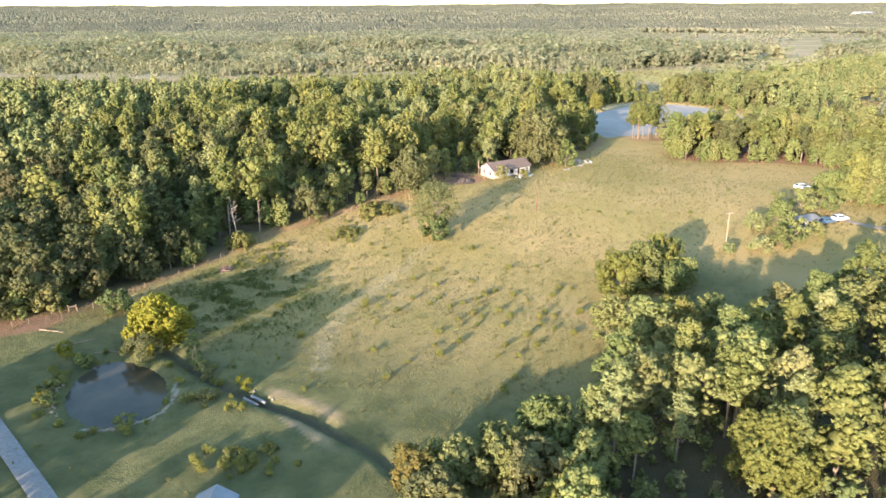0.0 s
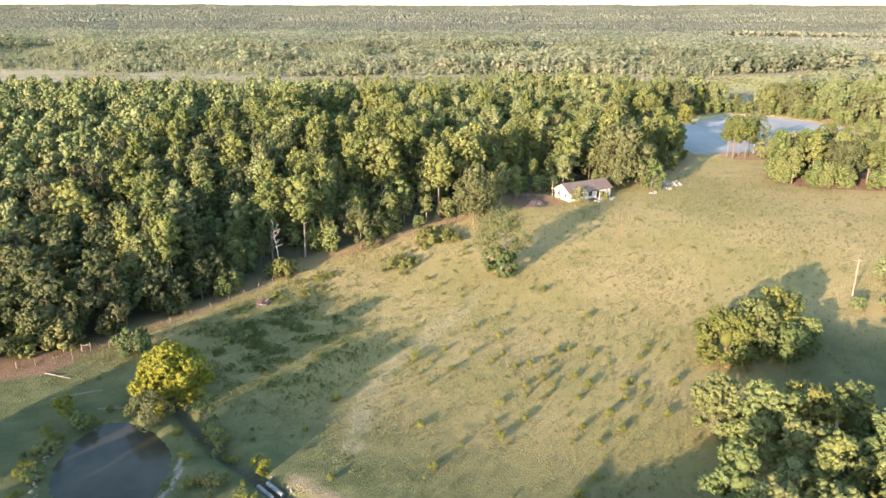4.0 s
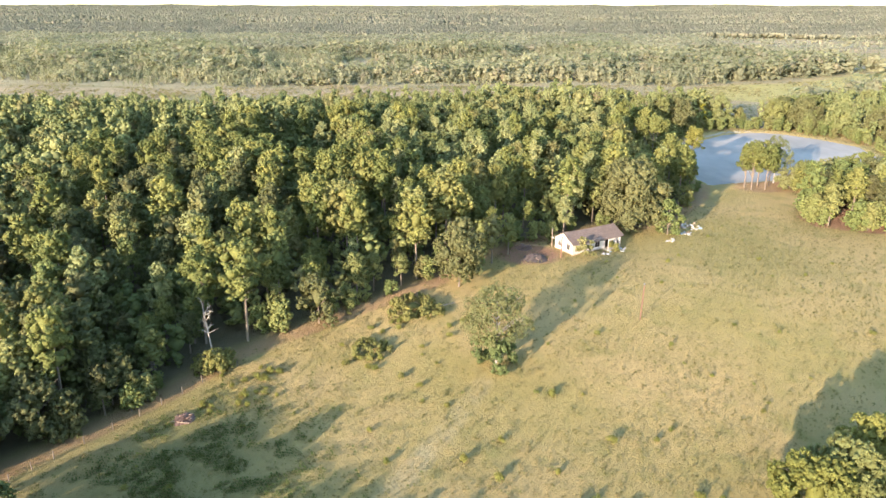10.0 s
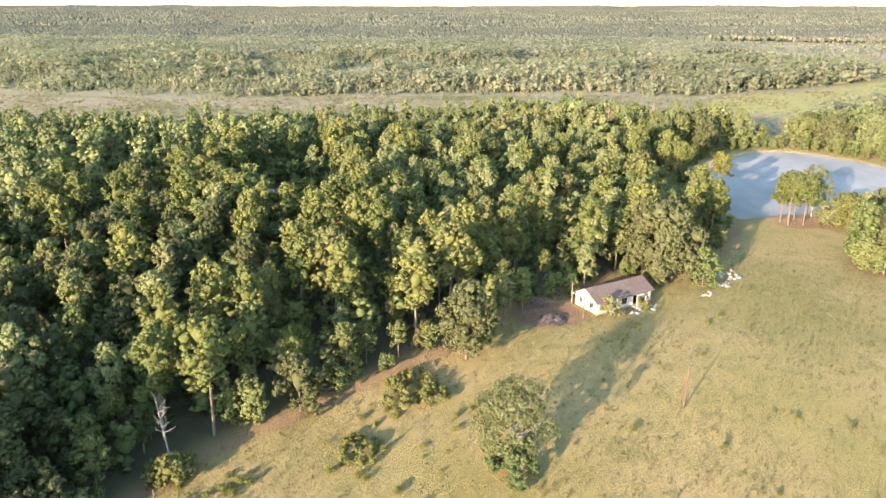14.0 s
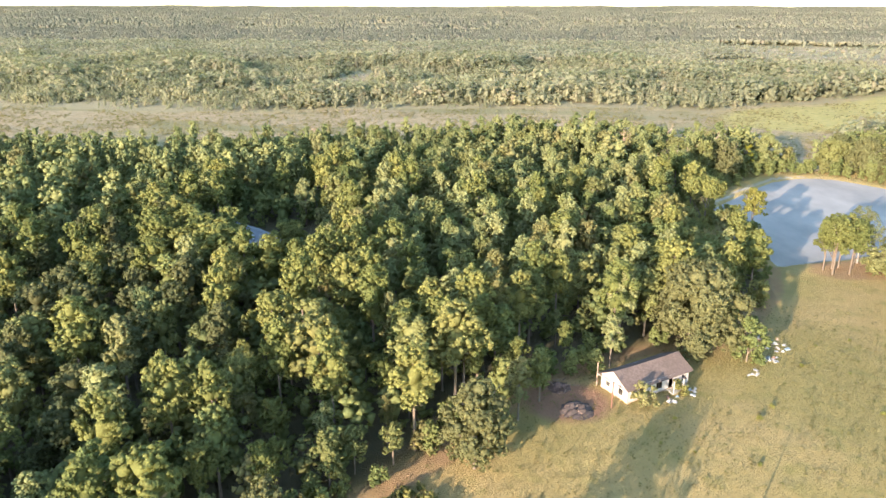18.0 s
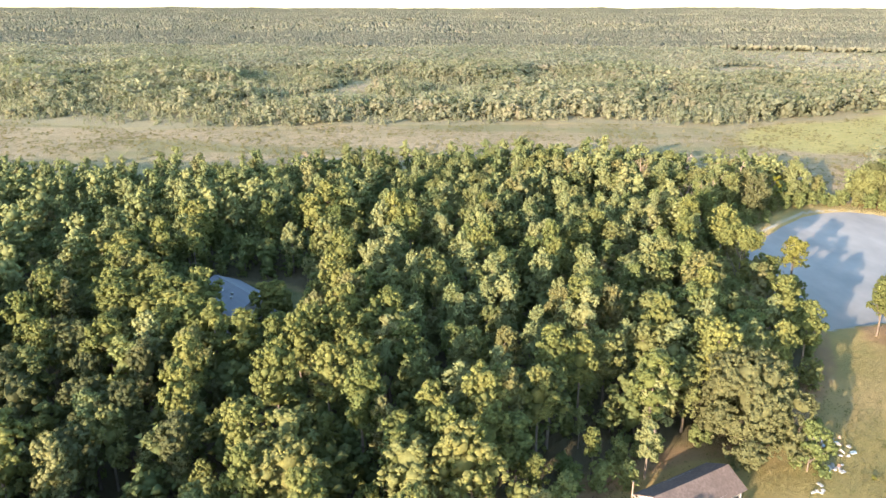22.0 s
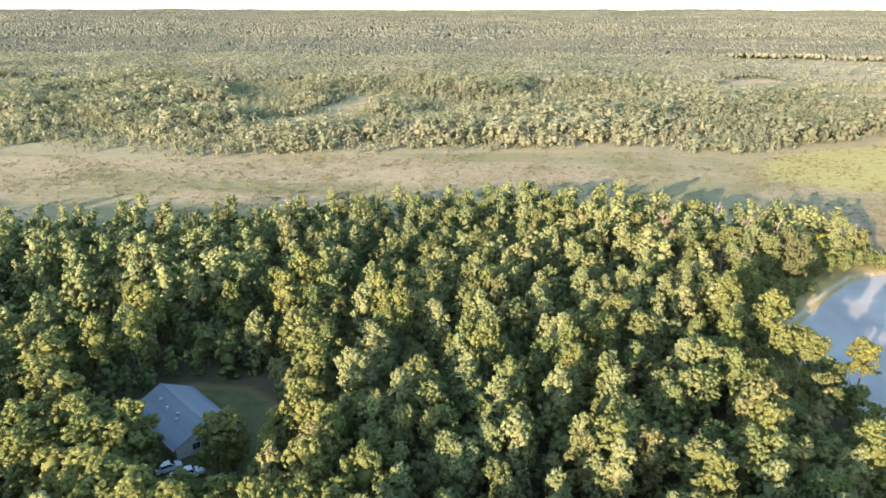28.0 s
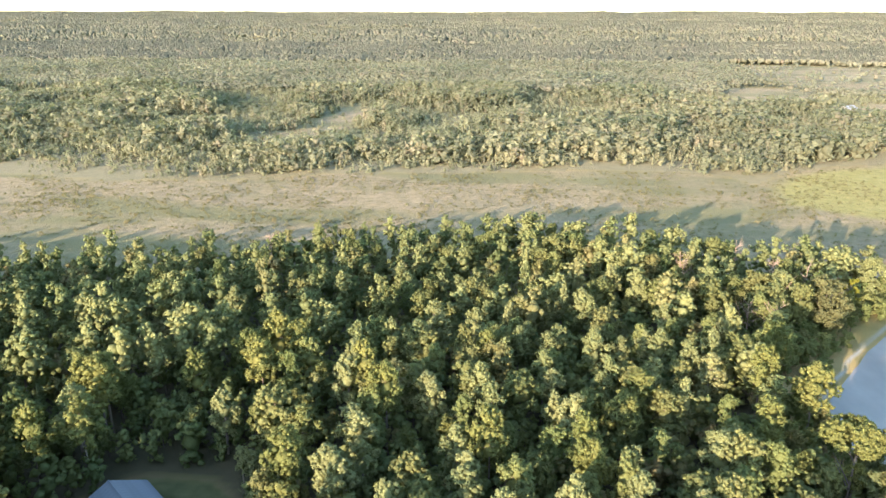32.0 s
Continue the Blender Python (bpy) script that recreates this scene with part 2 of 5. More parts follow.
SMALL_POND = rounded([(-56.5, 93), (-58, 99), (-57.5, 105), (-53, 107.5), (-45, 103.5), (-41, 97.5), (-39.8, 91), (-44, 86.8), (-48.5, 85.8), (-53.5, 89)])
CREEK = [(-52, 114), (-45, 108), (-36, 100), (-27, 93.8), (-19.7, 89.9), (-14.3, 85.6), (-9.2, 81.5), (-5.7, 77.3), (2, 68), (8, 55)]
LAWN = [(-90, 284), (-82, 273), (-73, 264), (-62, 260), (-56, 263), (-51, 276), (-54, 289), (-65, 297), (-79, 297)]
PASTURE_A = [(272, 1010), (300, 1290), (410, 1285), (500, 1245), (660, 1230), (600, 850), (400, 850), (375, 890), (322, 960)]
PASTURE_B = [(182, 800), (262, 830), (300, 950), (260, 985), (205, 980)]
PASTURE_C = [(236, 735), (250, 826), (300, 850), (360, 880), (440, 860), (410, 700), (310, 692)]
PASTURE_D = [(182, 312), (176, 342), (200, 352), (250, 348), (255, 316)]
GLADE = [(-182, 618), (-190, 650), (-160, 672), (-156, 712), (-143, 800), (-116, 790), (-114, 745), (-122, 672), (-140, 640), (-160, 626)]
PASTURE_E = [(360, 830), (380, 870), (500, 860), (500, 820)]
RIGHT_WOOD = [(-5, 57), (-3, 66), (5, 70), (11, 78), (20, 88), (28, 98), (40, 107), (50, 114), (66, 124), (76, 127), (130, 118), (150, 60), (60, 20), (20, 30)]
PINE_BLOCK = [(76, 238), (75, 246), (86, 256), (96, 264), (118, 270), (150, 268), (160, 225), (126, 226), (104, 234), (86, 234)]
NE_WOOD = [(108, 392), (122, 384), (140, 372), (150, 350), (152, 330), (170, 300), (330, 330), (400, 560), (330, 600), (250, 520), (172, 456), (138, 420)]
PINE_ROW = [(67, 277), (69, 283), (80, 285), (90, 283), (84, 274), (72, 273)]


def land(x, y):
    x, y = np.asarray(x, float), np.asarray(y, float)
    z = 5.3 * sm(130, 220, y + 0.3 * x)
    d = np.hypot(x, y)
    z = z + (31 + 2 * np.sin(x * 0.0021) + 2 * np.sin(x * 0.0057 + 1)) * sm(1200, 4800, d)
    z = z + 0.25 * np.sin(x * 0.05 + 1) * np.cos(y * 0.043) * sm(20, 60, y) * (1 - sm(600, 900, d))
    return z


def ground_z(x, y):
    z = land(x, y)
    c = line_d(x, y, CREEK)
    z = z - (1.05 - 0.15 * sm(-20, -10, x)) * (1 - sm(0.2, 1.8, c))
    z = z - 1.2 * (1 - sm(-3.0, 1.5, poly_sd(x, y, SMALL_POND)))
    b = poly_sd(x, y, BIG_POND)
    return z - 1.5 * (1 - sm(-3.0, 1.5, b)) + 0.4 * (1 - sm(1.0, 5.0, np.abs(b - 3.0))) * (1 - sm(90, 105, x))


def np_mesh(name, verts, tris, mats, smooth=False, tint=None, mat_index=None):
    """A triangle mesh from arrays."""
    me = bpy.data.meshes.new(name)
    verts, tris = np.asarray(verts, np.float32), np.asarray(tris, np.int32)
    me.vertices.add(len(verts))
    me.vertices.foreach_set("co", verts.ravel())
    me.loops.add(tris.size)
    me.loops.foreach_set("vertex_index", tris.ravel())
    me.polygons.add(len(tris))
    me.polygons.foreach_set("loop_start", np.arange(0, tris.size, 3, dtype=np.int32))
    for m in mats if isinstance(mats, (list, tuple)) else [mats]:
        me.materials.append(m)
    if mat_index is not None:
        me.polygons.foreach_set("material_index", np.asarray(mat_index, np.int32))
    me.update(calc_edges=True)
    me.validate()
    if tint is not None:
        me.attributes.new("tint", "FLOAT", "POINT").data.foreach_set("value", np.asarray(tint, np.float32))
    me.polygons.foreach_set("use_smooth", np.full(len(tris), smooth))
    return me


def grid_tris(nx, ny):
    i = (np.arange(ny - 1)[:, None] * nx + np.arange(nx - 1)[None]).ravel()
    return np.concatenate([np.stack([i, i + 1, i + nx + 1], 1), np.stack([i, i + nx + 1, i + nx], 1)])


# ---- ground: one sheet, fine where the camera passes, coarse to the horizon ----
def steps(*spans):
    out = []
    for a, b, s in spans:
        out += list(np.arange(a, b, s))
    return np.array(out)


gx = steps((-4900, -1000, 300), (-1000, -400, 50), (-400, -130, 8), (-130, -72, 2.5), (-72, -30, 1.0), (-30, 0, 0.6), (0, 30, 1.0), (30, 140, 1.6), (140, 400, 8), (400, 1000, 50), (1000, 4901, 300))
gy = steps((-1500, -100, 200), (-100, 30, 10), (30, 66, 2.5), (66, 110, 0.7), (110, 250, 1.2), (250, 400, 1.8), (400, 700, 5), (700, 1500, 25), (1500, 4901, 200))
GX, GY = np.meshgrid(gx, gy)
fx, fy = GX.ravel(), GY.ravel()
GZ = ground_z(fx, fy)
rs = np.random.RandomState(5)
near = (np.abs(fx) < 140) & (fy < 420)
GZ = GZ + near * rs.normal(0, 0.05, GZ.shape)
ground = new("ground", np_mesh("ground", np.stack([fx, fy, GZ], 1), grid_tris(len(gx), len(gy)), [], smooth=True))
tagged(ground, "grassy pasture ground with dry and green patches", "ground", kind="structure")


def mask(name, values):
    ground.data.attributes.new(name, "FLOAT", "POINT").data.foreach_set("value", np.asarray(values, np.float32))


forest_sd = poly_sd(fx, fy, FOREST)
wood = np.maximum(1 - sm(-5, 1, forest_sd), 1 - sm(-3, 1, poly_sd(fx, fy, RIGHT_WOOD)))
lawn_sd = poly_sd(fx, fy, LAWN)
wood = wood * sm(-1, 1.5, lawn_sd)
far_sd = poly_sd(fx, fy, FIELD_FAR)
outside = (fy > 392) & (far_sd > 0)
for p in (PASTURE_A, PASTURE_B, PASTURE_C, PASTURE_E, GLADE):
    outside &= poly_sd(fx, fy, p) > 0
mask("scrub", outside * 1.0)
mask("tan", 1 - sm(600, 700, fy + 0.05 * fx))
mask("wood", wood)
edge_d = line_d(fx, fy, EDGE)
dirt = (1 - sm(1.0, 3.2, np.abs(edge_d - 0.5))) * 0.58
dirt = np.maximum(dirt, 0.95 * (1 - sm(4.5, 10.5, np.hypot(fx - 3.5, (fy - 212) * 1.2))))
dirt = np.maximum(dirt, 0.85 * (1 - sm(0.5, 2.8, poly_sd(fx, fy, PINE_BLOCK))))
dirt = np.maximum(dirt, 0.62 * (1 - sm(-1, 3.0, poly_sd(fx, fy, PINE_ROW))))
dirt = np.maximum(dirt, 0.5 * (1 - sm(0.5, 2.2, np.abs(lawn_sd))))
dirt = np.maximum(dirt, 0.8 * (1 - sm(2.5, 6.0, line_d(fx, fy, [(-110, 112), (-84, 115.5), (-74, 121)]))))
mask("dirt", dirt)
ruts = line_d(fx, fy, [(-5, 160), (-9, 150), (-14, 138), (-19, 127), (-21, 116), (-20, 104)])
mask("ruts", (1 - sm(0.5, 1.9, np.abs(ruts - 0.4))) * 0.4)
bank = (0.42 + 0.3 * (1 - sm(98, 112, fx))) * (1 - sm(0.2, 1.1, np.abs(poly_sd(fx, fy, BIG_POND) - 0.7)))
bank = np.maximum(bank, (0.2 + 0.4 * (fx - 0.6 * fy > -101)) * (1 - sm(0.3, 1.0, np.abs(poly_sd(fx, fy, SMALL_POND) - 0.5))))
c_d = line_d(fx, fy, CREEK)
spill = (1 - sm(0.4, 1.5, np.abs(c_d - 2.6))) * sm(-28, -24, fx) * (1 - sm(-16, -13, fx)) * (fy + fx > 66)
bank = np.maximum(bank, 0.2 * spill)
dry = 1 - sm(-3, 3, far_sd)
for p in (PASTURE_A, PASTURE_B, PASTURE_C, PASTURE_D, PASTURE_E, GLADE):
    dry = np.maximum(dry, 1 - sm(-2, 2, poly_sd(fx, fy, p)))
mask("dry", np.maximum(dry, spill))
mask("lush", 1 - sm(-24, 14, poly_sd(fx, fy, LUSH)))
mask("bank", bank)
mask("mud", (1 - sm(0.2, 1.0, c_d)) * (1 - 0.25 * sm(-20, -12, fx)))
# greener low grass, its patch also darkening the colour where shade lies
hollow_shade = 0.6 * (1 - sm(0.35, 1.25, np.hypot((fx + 44) / 17, (fy - 134) / 20)))
# tree shade right of the pasture oaks, put into the ground colour
painted_shade = 0.85 * (1 - sm(0.45, 1.15, np.hypot((fx - 52) / 17, (fy - 130) / 20)))
mask("green", np.maximum(np.maximum(1 - sm(96, 128, fy + 0.35 * fx + 8), np.maximum(hollow_shade, painted_shade)), 1 - sm(-2, 2, lawn_sd)))

n = Nodes("ground_cover")
big, mid, fine = n.noise(0.035, 3.0), n.noise(0.22, 4.0, 0.6), n.noise(2.5, 4.0, 0.7)
grass = n.mix(n.ramp(big, 0.40, 0.62), (0.285, 0.226, 0.084), (0.36, 0.264, 0.115))
grass = n.mix(n.ramp(mid, 0.52, 0.78), grass, (0.226, 0.2, 0.07))
green = n.mix(n.ramp(mid, 0.38, 0.66), (0.095, 0.104, 0.042), (0.16, 0.152, 0.066))
# this mask holds the lawns and both shade-darkened patches
grass = n.mix(n.attr("green"), grass, green)
dry_c = n.mix(n.ramp(mid, 0.35, 0.65), (0.258, 0.2, 0.108), (0.335, 0.252, 0.152))
dry_c = n.mix(n.ramp(n.noise(0.018, 4.0, 0.6, (0.5, 1.6, 1)), 0.46, 0.62), dry_c, (0.2, 0.175, 0.085))
dry_c = n.mix(n.math("MULTIPLY", n.ramp(n.noise(0.45, 4.0, 0.7), 0.5, 0.66), 0.5), dry_c, (0.17, 0.15, 0.07))
lush_c = n.mix(n.ramp(mid, 0.35, 0.65), (0.27, 0.235, 0.078), (0.34, 0.285, 0.105))
grass = n.mix(n.math("MULTIPLY", n.attr("ruts"), n.ramp(mid, 0.25, 0.6)), grass, (0.40, 0.33, 0.21))
col = n.mix(n.attr("dry"), grass, dry_c)
col = n.mix(n.ramp(n.math("ADD", n.attr("lush"), n.math("MULTIPLY", n.noise(0.03, 4.0), 0.8)), 0.75, 1.1), col, lush_c)
col = n.mix(n.ramp(n.math("ADD", n.attr("dirt"), n.math("MULTIPLY", mid, 0.5)), 0.55, 1.05), col, n.mix(fine, (0.21, 0.112, 0.068), (0.32, 0.195, 0.122)))
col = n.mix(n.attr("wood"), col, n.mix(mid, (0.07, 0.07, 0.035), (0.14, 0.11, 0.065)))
col = n.mix(n.attr("scrub"), col, n.mix(n.attr("tan"), n.mix(mid, (0.17, 0.155, 0.08), (0.25, 0.215, 0.115)), n.mix(mid, (0.2, 0.175, 0.095), (0.3, 0.245, 0.14))))
col = n.mix(n.ramp(n.math("ADD", n.attr("bank"), n.math("MULTIPLY", fine, 0.4)), 0.5, 0.9), col, n.mix(fine, (0.29, 0.272, 0.222), (0.43, 0.405, 0.345)))
col = n.mix(n.math("MULTIPLY", n.ramp(fine, 0.54, 0.78), 0.34), col, (0.15, 0.125, 0.058))
col = n.mix(n.attr("mud"), col, n.mix(fine, (0.07, 0.06, 0.04), (0.13, 0.11, 0.07)))
n.bump(n.noise(3.5, 5.0, 0.75), 1.0, 0.6)
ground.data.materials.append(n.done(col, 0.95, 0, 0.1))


# ---- water ----
def flat_poly(name, poly, z, mat):
    bm = bmesh.new()
    f = bm.faces.new([bm.verts.new((x, y, z)) for x, y in poly])
    bmesh.ops.triangulate(bm, faces=[f])
    bmesh.ops.recalc_face_normals(bm, faces=bm.faces)
    me = bpy.data.meshes.new(name)
    bm.to_mesh(me)
    bm.free()
    if me.polygons[0].normal.z < 0:
        me.flip_normals()
    me.materials.append(mat)
    return new(name, me)


def grown(poly, d):
    cx, cy = sum(p[0] for p in poly) / len(poly), sum(p[1] for p in poly) / len(poly)
    return [(x + d * (x - cx) / math.hypot(x - cx, y - cy), y + d * (y - cy) / math.hypot(x - cx, y - cy)) for x, y in poly]


n = Nodes("filmed_pond_water")
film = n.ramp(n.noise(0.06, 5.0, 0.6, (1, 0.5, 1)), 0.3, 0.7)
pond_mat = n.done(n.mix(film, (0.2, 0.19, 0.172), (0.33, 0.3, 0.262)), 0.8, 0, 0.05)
n = Nodes("dark_pond_water")
n.bump(n.noise(1.5, 3.0), 0.08, 0.05)
dark_water = n.done(n.mix(n.ramp(n.noise(0.15, 3.0), 0.35, 0.65), (0.03, 0.027, 0.017), (0.05, 0.044, 0.027)), 0.12, 0, 0.1)
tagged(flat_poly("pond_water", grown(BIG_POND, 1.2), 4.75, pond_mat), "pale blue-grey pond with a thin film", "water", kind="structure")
tagged(flat_poly("water", grown(SMALL_POND, 1.2), -0.45, dark_water), "small dark pond with shrubs on its banks", "water", kind="structure")

# ---- trees ----
ICO = []
for s in (-1, 1):
    for u in (-1, 1):
        p = u * 1.618
        ICO += [(0, s, p), (s, p, 0), (p, 0, s)]
ICO = np.array(ICO) / np.linalg.norm(ICO[0])


def hull20():
    """Faces of the icosahedron, by nearest triples."""
    out = []
    d = np.linalg.norm(ICO[:, None] - ICO[None], axis=2)
    lim = d[d > 0.1].min() * 1.1
    for a in range(12):
        for b in range(a + 1, 12):
            for c in range(b + 1, 12):
                if d[a, b] < lim and d[b, c] < lim and d[a, c] < lim:
                    q = np.cross(ICO[b] - ICO[a], ICO[c] - ICO[a])
                    out.append((a, b, c) if q @ ICO[a] > 0 else (a, c, b))
    return np.array(out)


ICO_F = hull20()
OCTA = np.array([(1, 0, 0), (0, 1, 0), (-1, 0, 0), (0, -1, 0), (0, 0, 1), (0, 0, -1)], float)
OCTA_F = np.array([(0, 1, 4), (1, 2, 4), (2, 3, 4), (3, 0, 4), (1, 0, 5), (2, 1, 5), (3, 2, 5), (0, 3, 5)])


class Soup:
    """Vertices and triangles gathered in arrays."""

    def __init__(self):
        self.v, self.f, self.n, self.soft = [], [], 0, []

    def add(self, v, f):
        self.v.append(np.asarray(v, float))
        self.f.append(np.asarray(f) + self.n)
        self.n += len(v)

    def blob(self, r, centre, radius):
        self.soft += [True] * 20
        self.add(np.asarray(centre) + ICO * np.asarray(radius) * r.uniform(0.62, 1.2, (12, 1)), ICO_F)

    def leaves(self, r, count, centre, radius, size, lean=0.42):
        d = r.normal(size=(count, 3))
        d[:, 2] += 0.25
        d /= np.linalg.norm(d, axis=1, keepdims=True)
        p = np.asarray(centre) + d * np.asarray(radius) * r.uniform(0.7, 1.38, (count, 1))
        nrm = d + r.normal(size=(count, 3)) * lean
        nrm /= np.linalg.norm(nrm, axis=1, keepdims=True)
        a = np.cross(nrm, r.normal(size=(count, 3)))
        a /= np.linalg.norm(a, axis=1, keepdims=True)
        b = np.cross(nrm, a)
        s = size * r.uniform(0.6, 1.3, (count, 1))
        k = r.uniform(0.7, 1.2, (count, 3, 1))
        v = np.stack([p + a * s * k[:, 0], p - a * s * 0.5 + b * s * 0.8 * k[:, 1], p - a * s * 0.5 - b * s * 0.8 * k[:, 2]], 1)
        self.soft += [False] * count
        self.add(v.reshape(-1, 3), np.arange(count * 3).reshape(-1, 3))

    def lobe(self, r, centre, radius, tufts, per, leaf, tuft=0.36, core=0.8, heart=None, puff=0.42):
        """One bough: a dense heart under a skin of small tufts of leaves."""
        centre, radius = np.asarray(centre, float), np.asarray(radius, float)
        if core:
            self.blob(r, centre, radius * core)
        d = r.normal(size=(tufts, 3)) + (0, 0, 0.25)
        flat = np.hypot(centre[0], centre[1])
        if flat > 0.1:
            d[:, :2] += centre[:2] / flat * 0.4
        d /= np.linalg.norm(d, axis=1, keepdims=True)
        p = centre + d * radius * r.uniform(0.78, 1.0, (tufts, 1))
        spread = min(radius.mean() * tuft, puff or 9.0)
        if puff:
            v = p[:, None] + (OCTA[None] + r.normal(0, 0.2, (tufts, 6, 3))) * spread * r.uniform(0.7, 1.2, (tufts, 1, 1)) * (1, 1, 0.85)
            self.soft += [True] * (8 * tufts)
            self.add(v.reshape(-1, 3), (OCTA_F[None] + (np.arange(tufts) * 6)[:, None, None]).reshape(-1, 3))
        k = tufts * per
        out = np.repeat(d, per, 0)
        e = r.normal(size=(k, 3)) + out * 0.5
        e /= np.linalg.norm(e, axis=1, keepdims=True)
        q = np.repeat(p, per, 0) + e * spread * r.uniform(0.6, 1.3, (k, 1))
        if heart is not None:
            far = (q - heart[0]) / heart[1]
            out = out * 0.35 + far / np.linalg.norm(far, axis=1, keepdims=True) * 0.75
        nrm = out * 0.7 + e * 0.45 + r.normal(size=(k, 3)) * 0.42
        nrm /= np.linalg.norm(nrm, axis=1, keepdims=True)
        a = np.cross(nrm, r.normal(size=(k, 3)))
        a /= np.linalg.norm(a, axis=1, keepdims=True)
        b = np.cross(nrm, a)
        w = leaf * r.uniform(0.6, 1.3, (k, 1))
        v = np.stack([q + a * w, q - a * w * 0.5 + b * w * 0.8, q - a * w * 0.5 - b * w * 0.8], 1)
        self.soft += [False] * k
        self.add(v.reshape(-1, 3), np.arange(k * 3).reshape(-1, 3))

    def limb(self, a, b, ra, rb, sides=5):
        a, b = np.asarray(a, float), np.asarray(b, float)
        d = (b - a) / np.linalg.norm(b - a)
        u = np.cross(d, [0.3, 0.9, 0.1])
        u /= np.linalg.norm(u)
        w = np.cross(d, u)
        t = np.arange(sides) * 2 * math.pi / sides
        ring = np.cos(t)[:, None] * u + np.sin(t)[:, None] * w
        i = np.arange(sides)
        j = (i + 1) % sides
        self.add(np.concatenate([a + ring * ra, b + ring * rb]), np.concatenate([np.stack([i, j, j + sides], 1), np.stack([i, j + sides, i + sides], 1)]))

    def mesh(self, name, mats, smooth=False, tint=None):
        f = np.concatenate(self.f)
        return np_mesh(name, np.concatenate(self.v), f, mats, self.soft if len(self.soft) == len(f) else smooth, tint)


# boughs, foot of the crown, half width and the profile from foot to tip, as shares of the height
SHAPE = {"pine": (14, 18, 0.46, 0.185, 0.245, 0.2, 0.74, 0.8), "oak": (15, 19, 0.34, 0.235, 0.30, 0.28, 0.58, 0.6), "gum": (14, 18, 0.33, 0.16, 0.21, 0.22, 0.72, 0.7),
         "dark_oak": (15, 19, 0.3, 0.22, 0.29, 0.26, 0.6, 0.6),
         "elm": (14, 18, 0.32, 0.19, 0.25, 0.24, 0.66, 0.65), "under": (9, 12, 0.04, 0.34, 0.46, 0.28, 0.58, 0.6), "young": (13, 17, 0.12, 0.2, 0.26, 0.2, 0.74, 0.75)}


def crown_soup(r, kind, h, tufts=9, per=4, leaf=0.2, few=0, tuft=0.36, puff=0.42):
    """Boughs over a lopsided crown, round a dense heart that follows the crown's outline."""
    k0, k1, low, w0, w1, p0, p1, bend = SHAPE[kind]
    k, wide = few or r.randint(k0, k1), h * r.uniform(w0, w1)
    a0, skew = r.uniform(0, 6.28), r.uniform(0.05, 0.22)
    big = math.sqrt(18 / k) ** 0.9
    s = Soup()
    heart = np.array((0, 0, h * (low + 0.9) / 2)), np.array((wide, wide, h * (1 - low) / 2))
    for u in ((0.2, 0.5, 0.78) if k > 5 else (0.45,)):
        w = wide * 0.44 * math.sin(math.pi * (p0 + p1 * u)) ** bend
        s.blob(r, (0, 0, h * (low + (1 - low) * u)), (w, w, h * (1 - low) * (0.17 if k > 5 else 0.28)))
    for i in range(k):
        u = (i + r.uniform(0.1, 0.9)) / k
        prof = math.sin(math.pi * (p0 + p1 * u)) ** bend
        ang = i * 2.4 + r.uniform(-0.6, 0.6)
        rad = wide * r.uniform(0.27, 0.42) * (0.65 + 0.35 * prof) * big
        d = max(0.0, wide * prof * (1 + skew * math.sin(ang + a0)) * r.uniform(0.86, 1.08) - rad) * (0.25 if u > 0.93 else 1)
        z = min(h * (low + (1 - low) * u) + rad * 0.2, h - rad * 0.8)
        s.lobe(r, (math.cos(ang) * d, math.sin(ang) * d, z), (rad, rad, rad * r.uniform(0.75, 1.0)), tufts, per, leaf, tuft, 0.55 if puff else 0.34, heart, puff)
    return s


def trunk_soup(r, kind, h):
    s = Soup()
    r0 = h * (0.012 if kind == "pine" else 0.016)
    x = r.uniform(-0.02, 0.02, 2) * h
    p0, p1, p2 = (0, 0, -0.4), (x[0] * 0.5, x[1] * 0.5, h * 0.45), (x[0], x[1], h * 0.9)
    s.limb(p0, p1, r0 * 1.2, r0 * 0.8, 6)
    s.limb(p1, p2, r0 * 0.8, r0 * 0.15, 6)
    for i in range(7):
        u = r.uniform(0.4, 0.85)
        a = r.uniform(0, 6.28)
        d = h * 0.16 * (1.2 - u) * (1.6 if kind in ("oak", "elm") else 1)
        b = (x[0] * u, x[1] * u, h * u)
        s.limb(b, (b[0] + math.cos(a) * d, b[1] + math.sin(a) * d, b[2] + d * 0.55), r0 * 0.35, r0 * 0.08, 3)
    return s


def part(name, data, parent, label=""):
    ob = new(name, data)
    ob.parent = parent
    if label:
        ob["label"] = label
    return ob


KIND = {
    "pine": ("pine_tree", "pine", "bark", "tall loblolly pine with rounded yellow-green crown"),
    "oak": ("oak_tree", "oak", "bark", "broad oak with dull olive-green spreading crown"),
    "gum": ("sweetgum_tree", "gum", "bark", "upright sweetgum with pale green leaf clusters"),
    "elm": ("elm_tree", "elm", "bark", "leafy elm with a deep green uneven crown"),
    "dark_oak": ("dark_oak_tree", "dark_oak", "bark", "dark olive oak with a dense rounded crown"),
    "young": ("young_pine_tree", "pine", "bark", "young pine leafed almost to the ground"),
    "under": ("understory_tree", "elm", "bark", "low bushy understory tree with dark leaves"),
}
HEIGHT = {"pine": 16.0, "oak": 13.5, "gum": 14.5, "elm": 13.5, "dark_oak": 13.5, "young": 10.0, "under": 7.0}
r = np.random.RandomState(11)
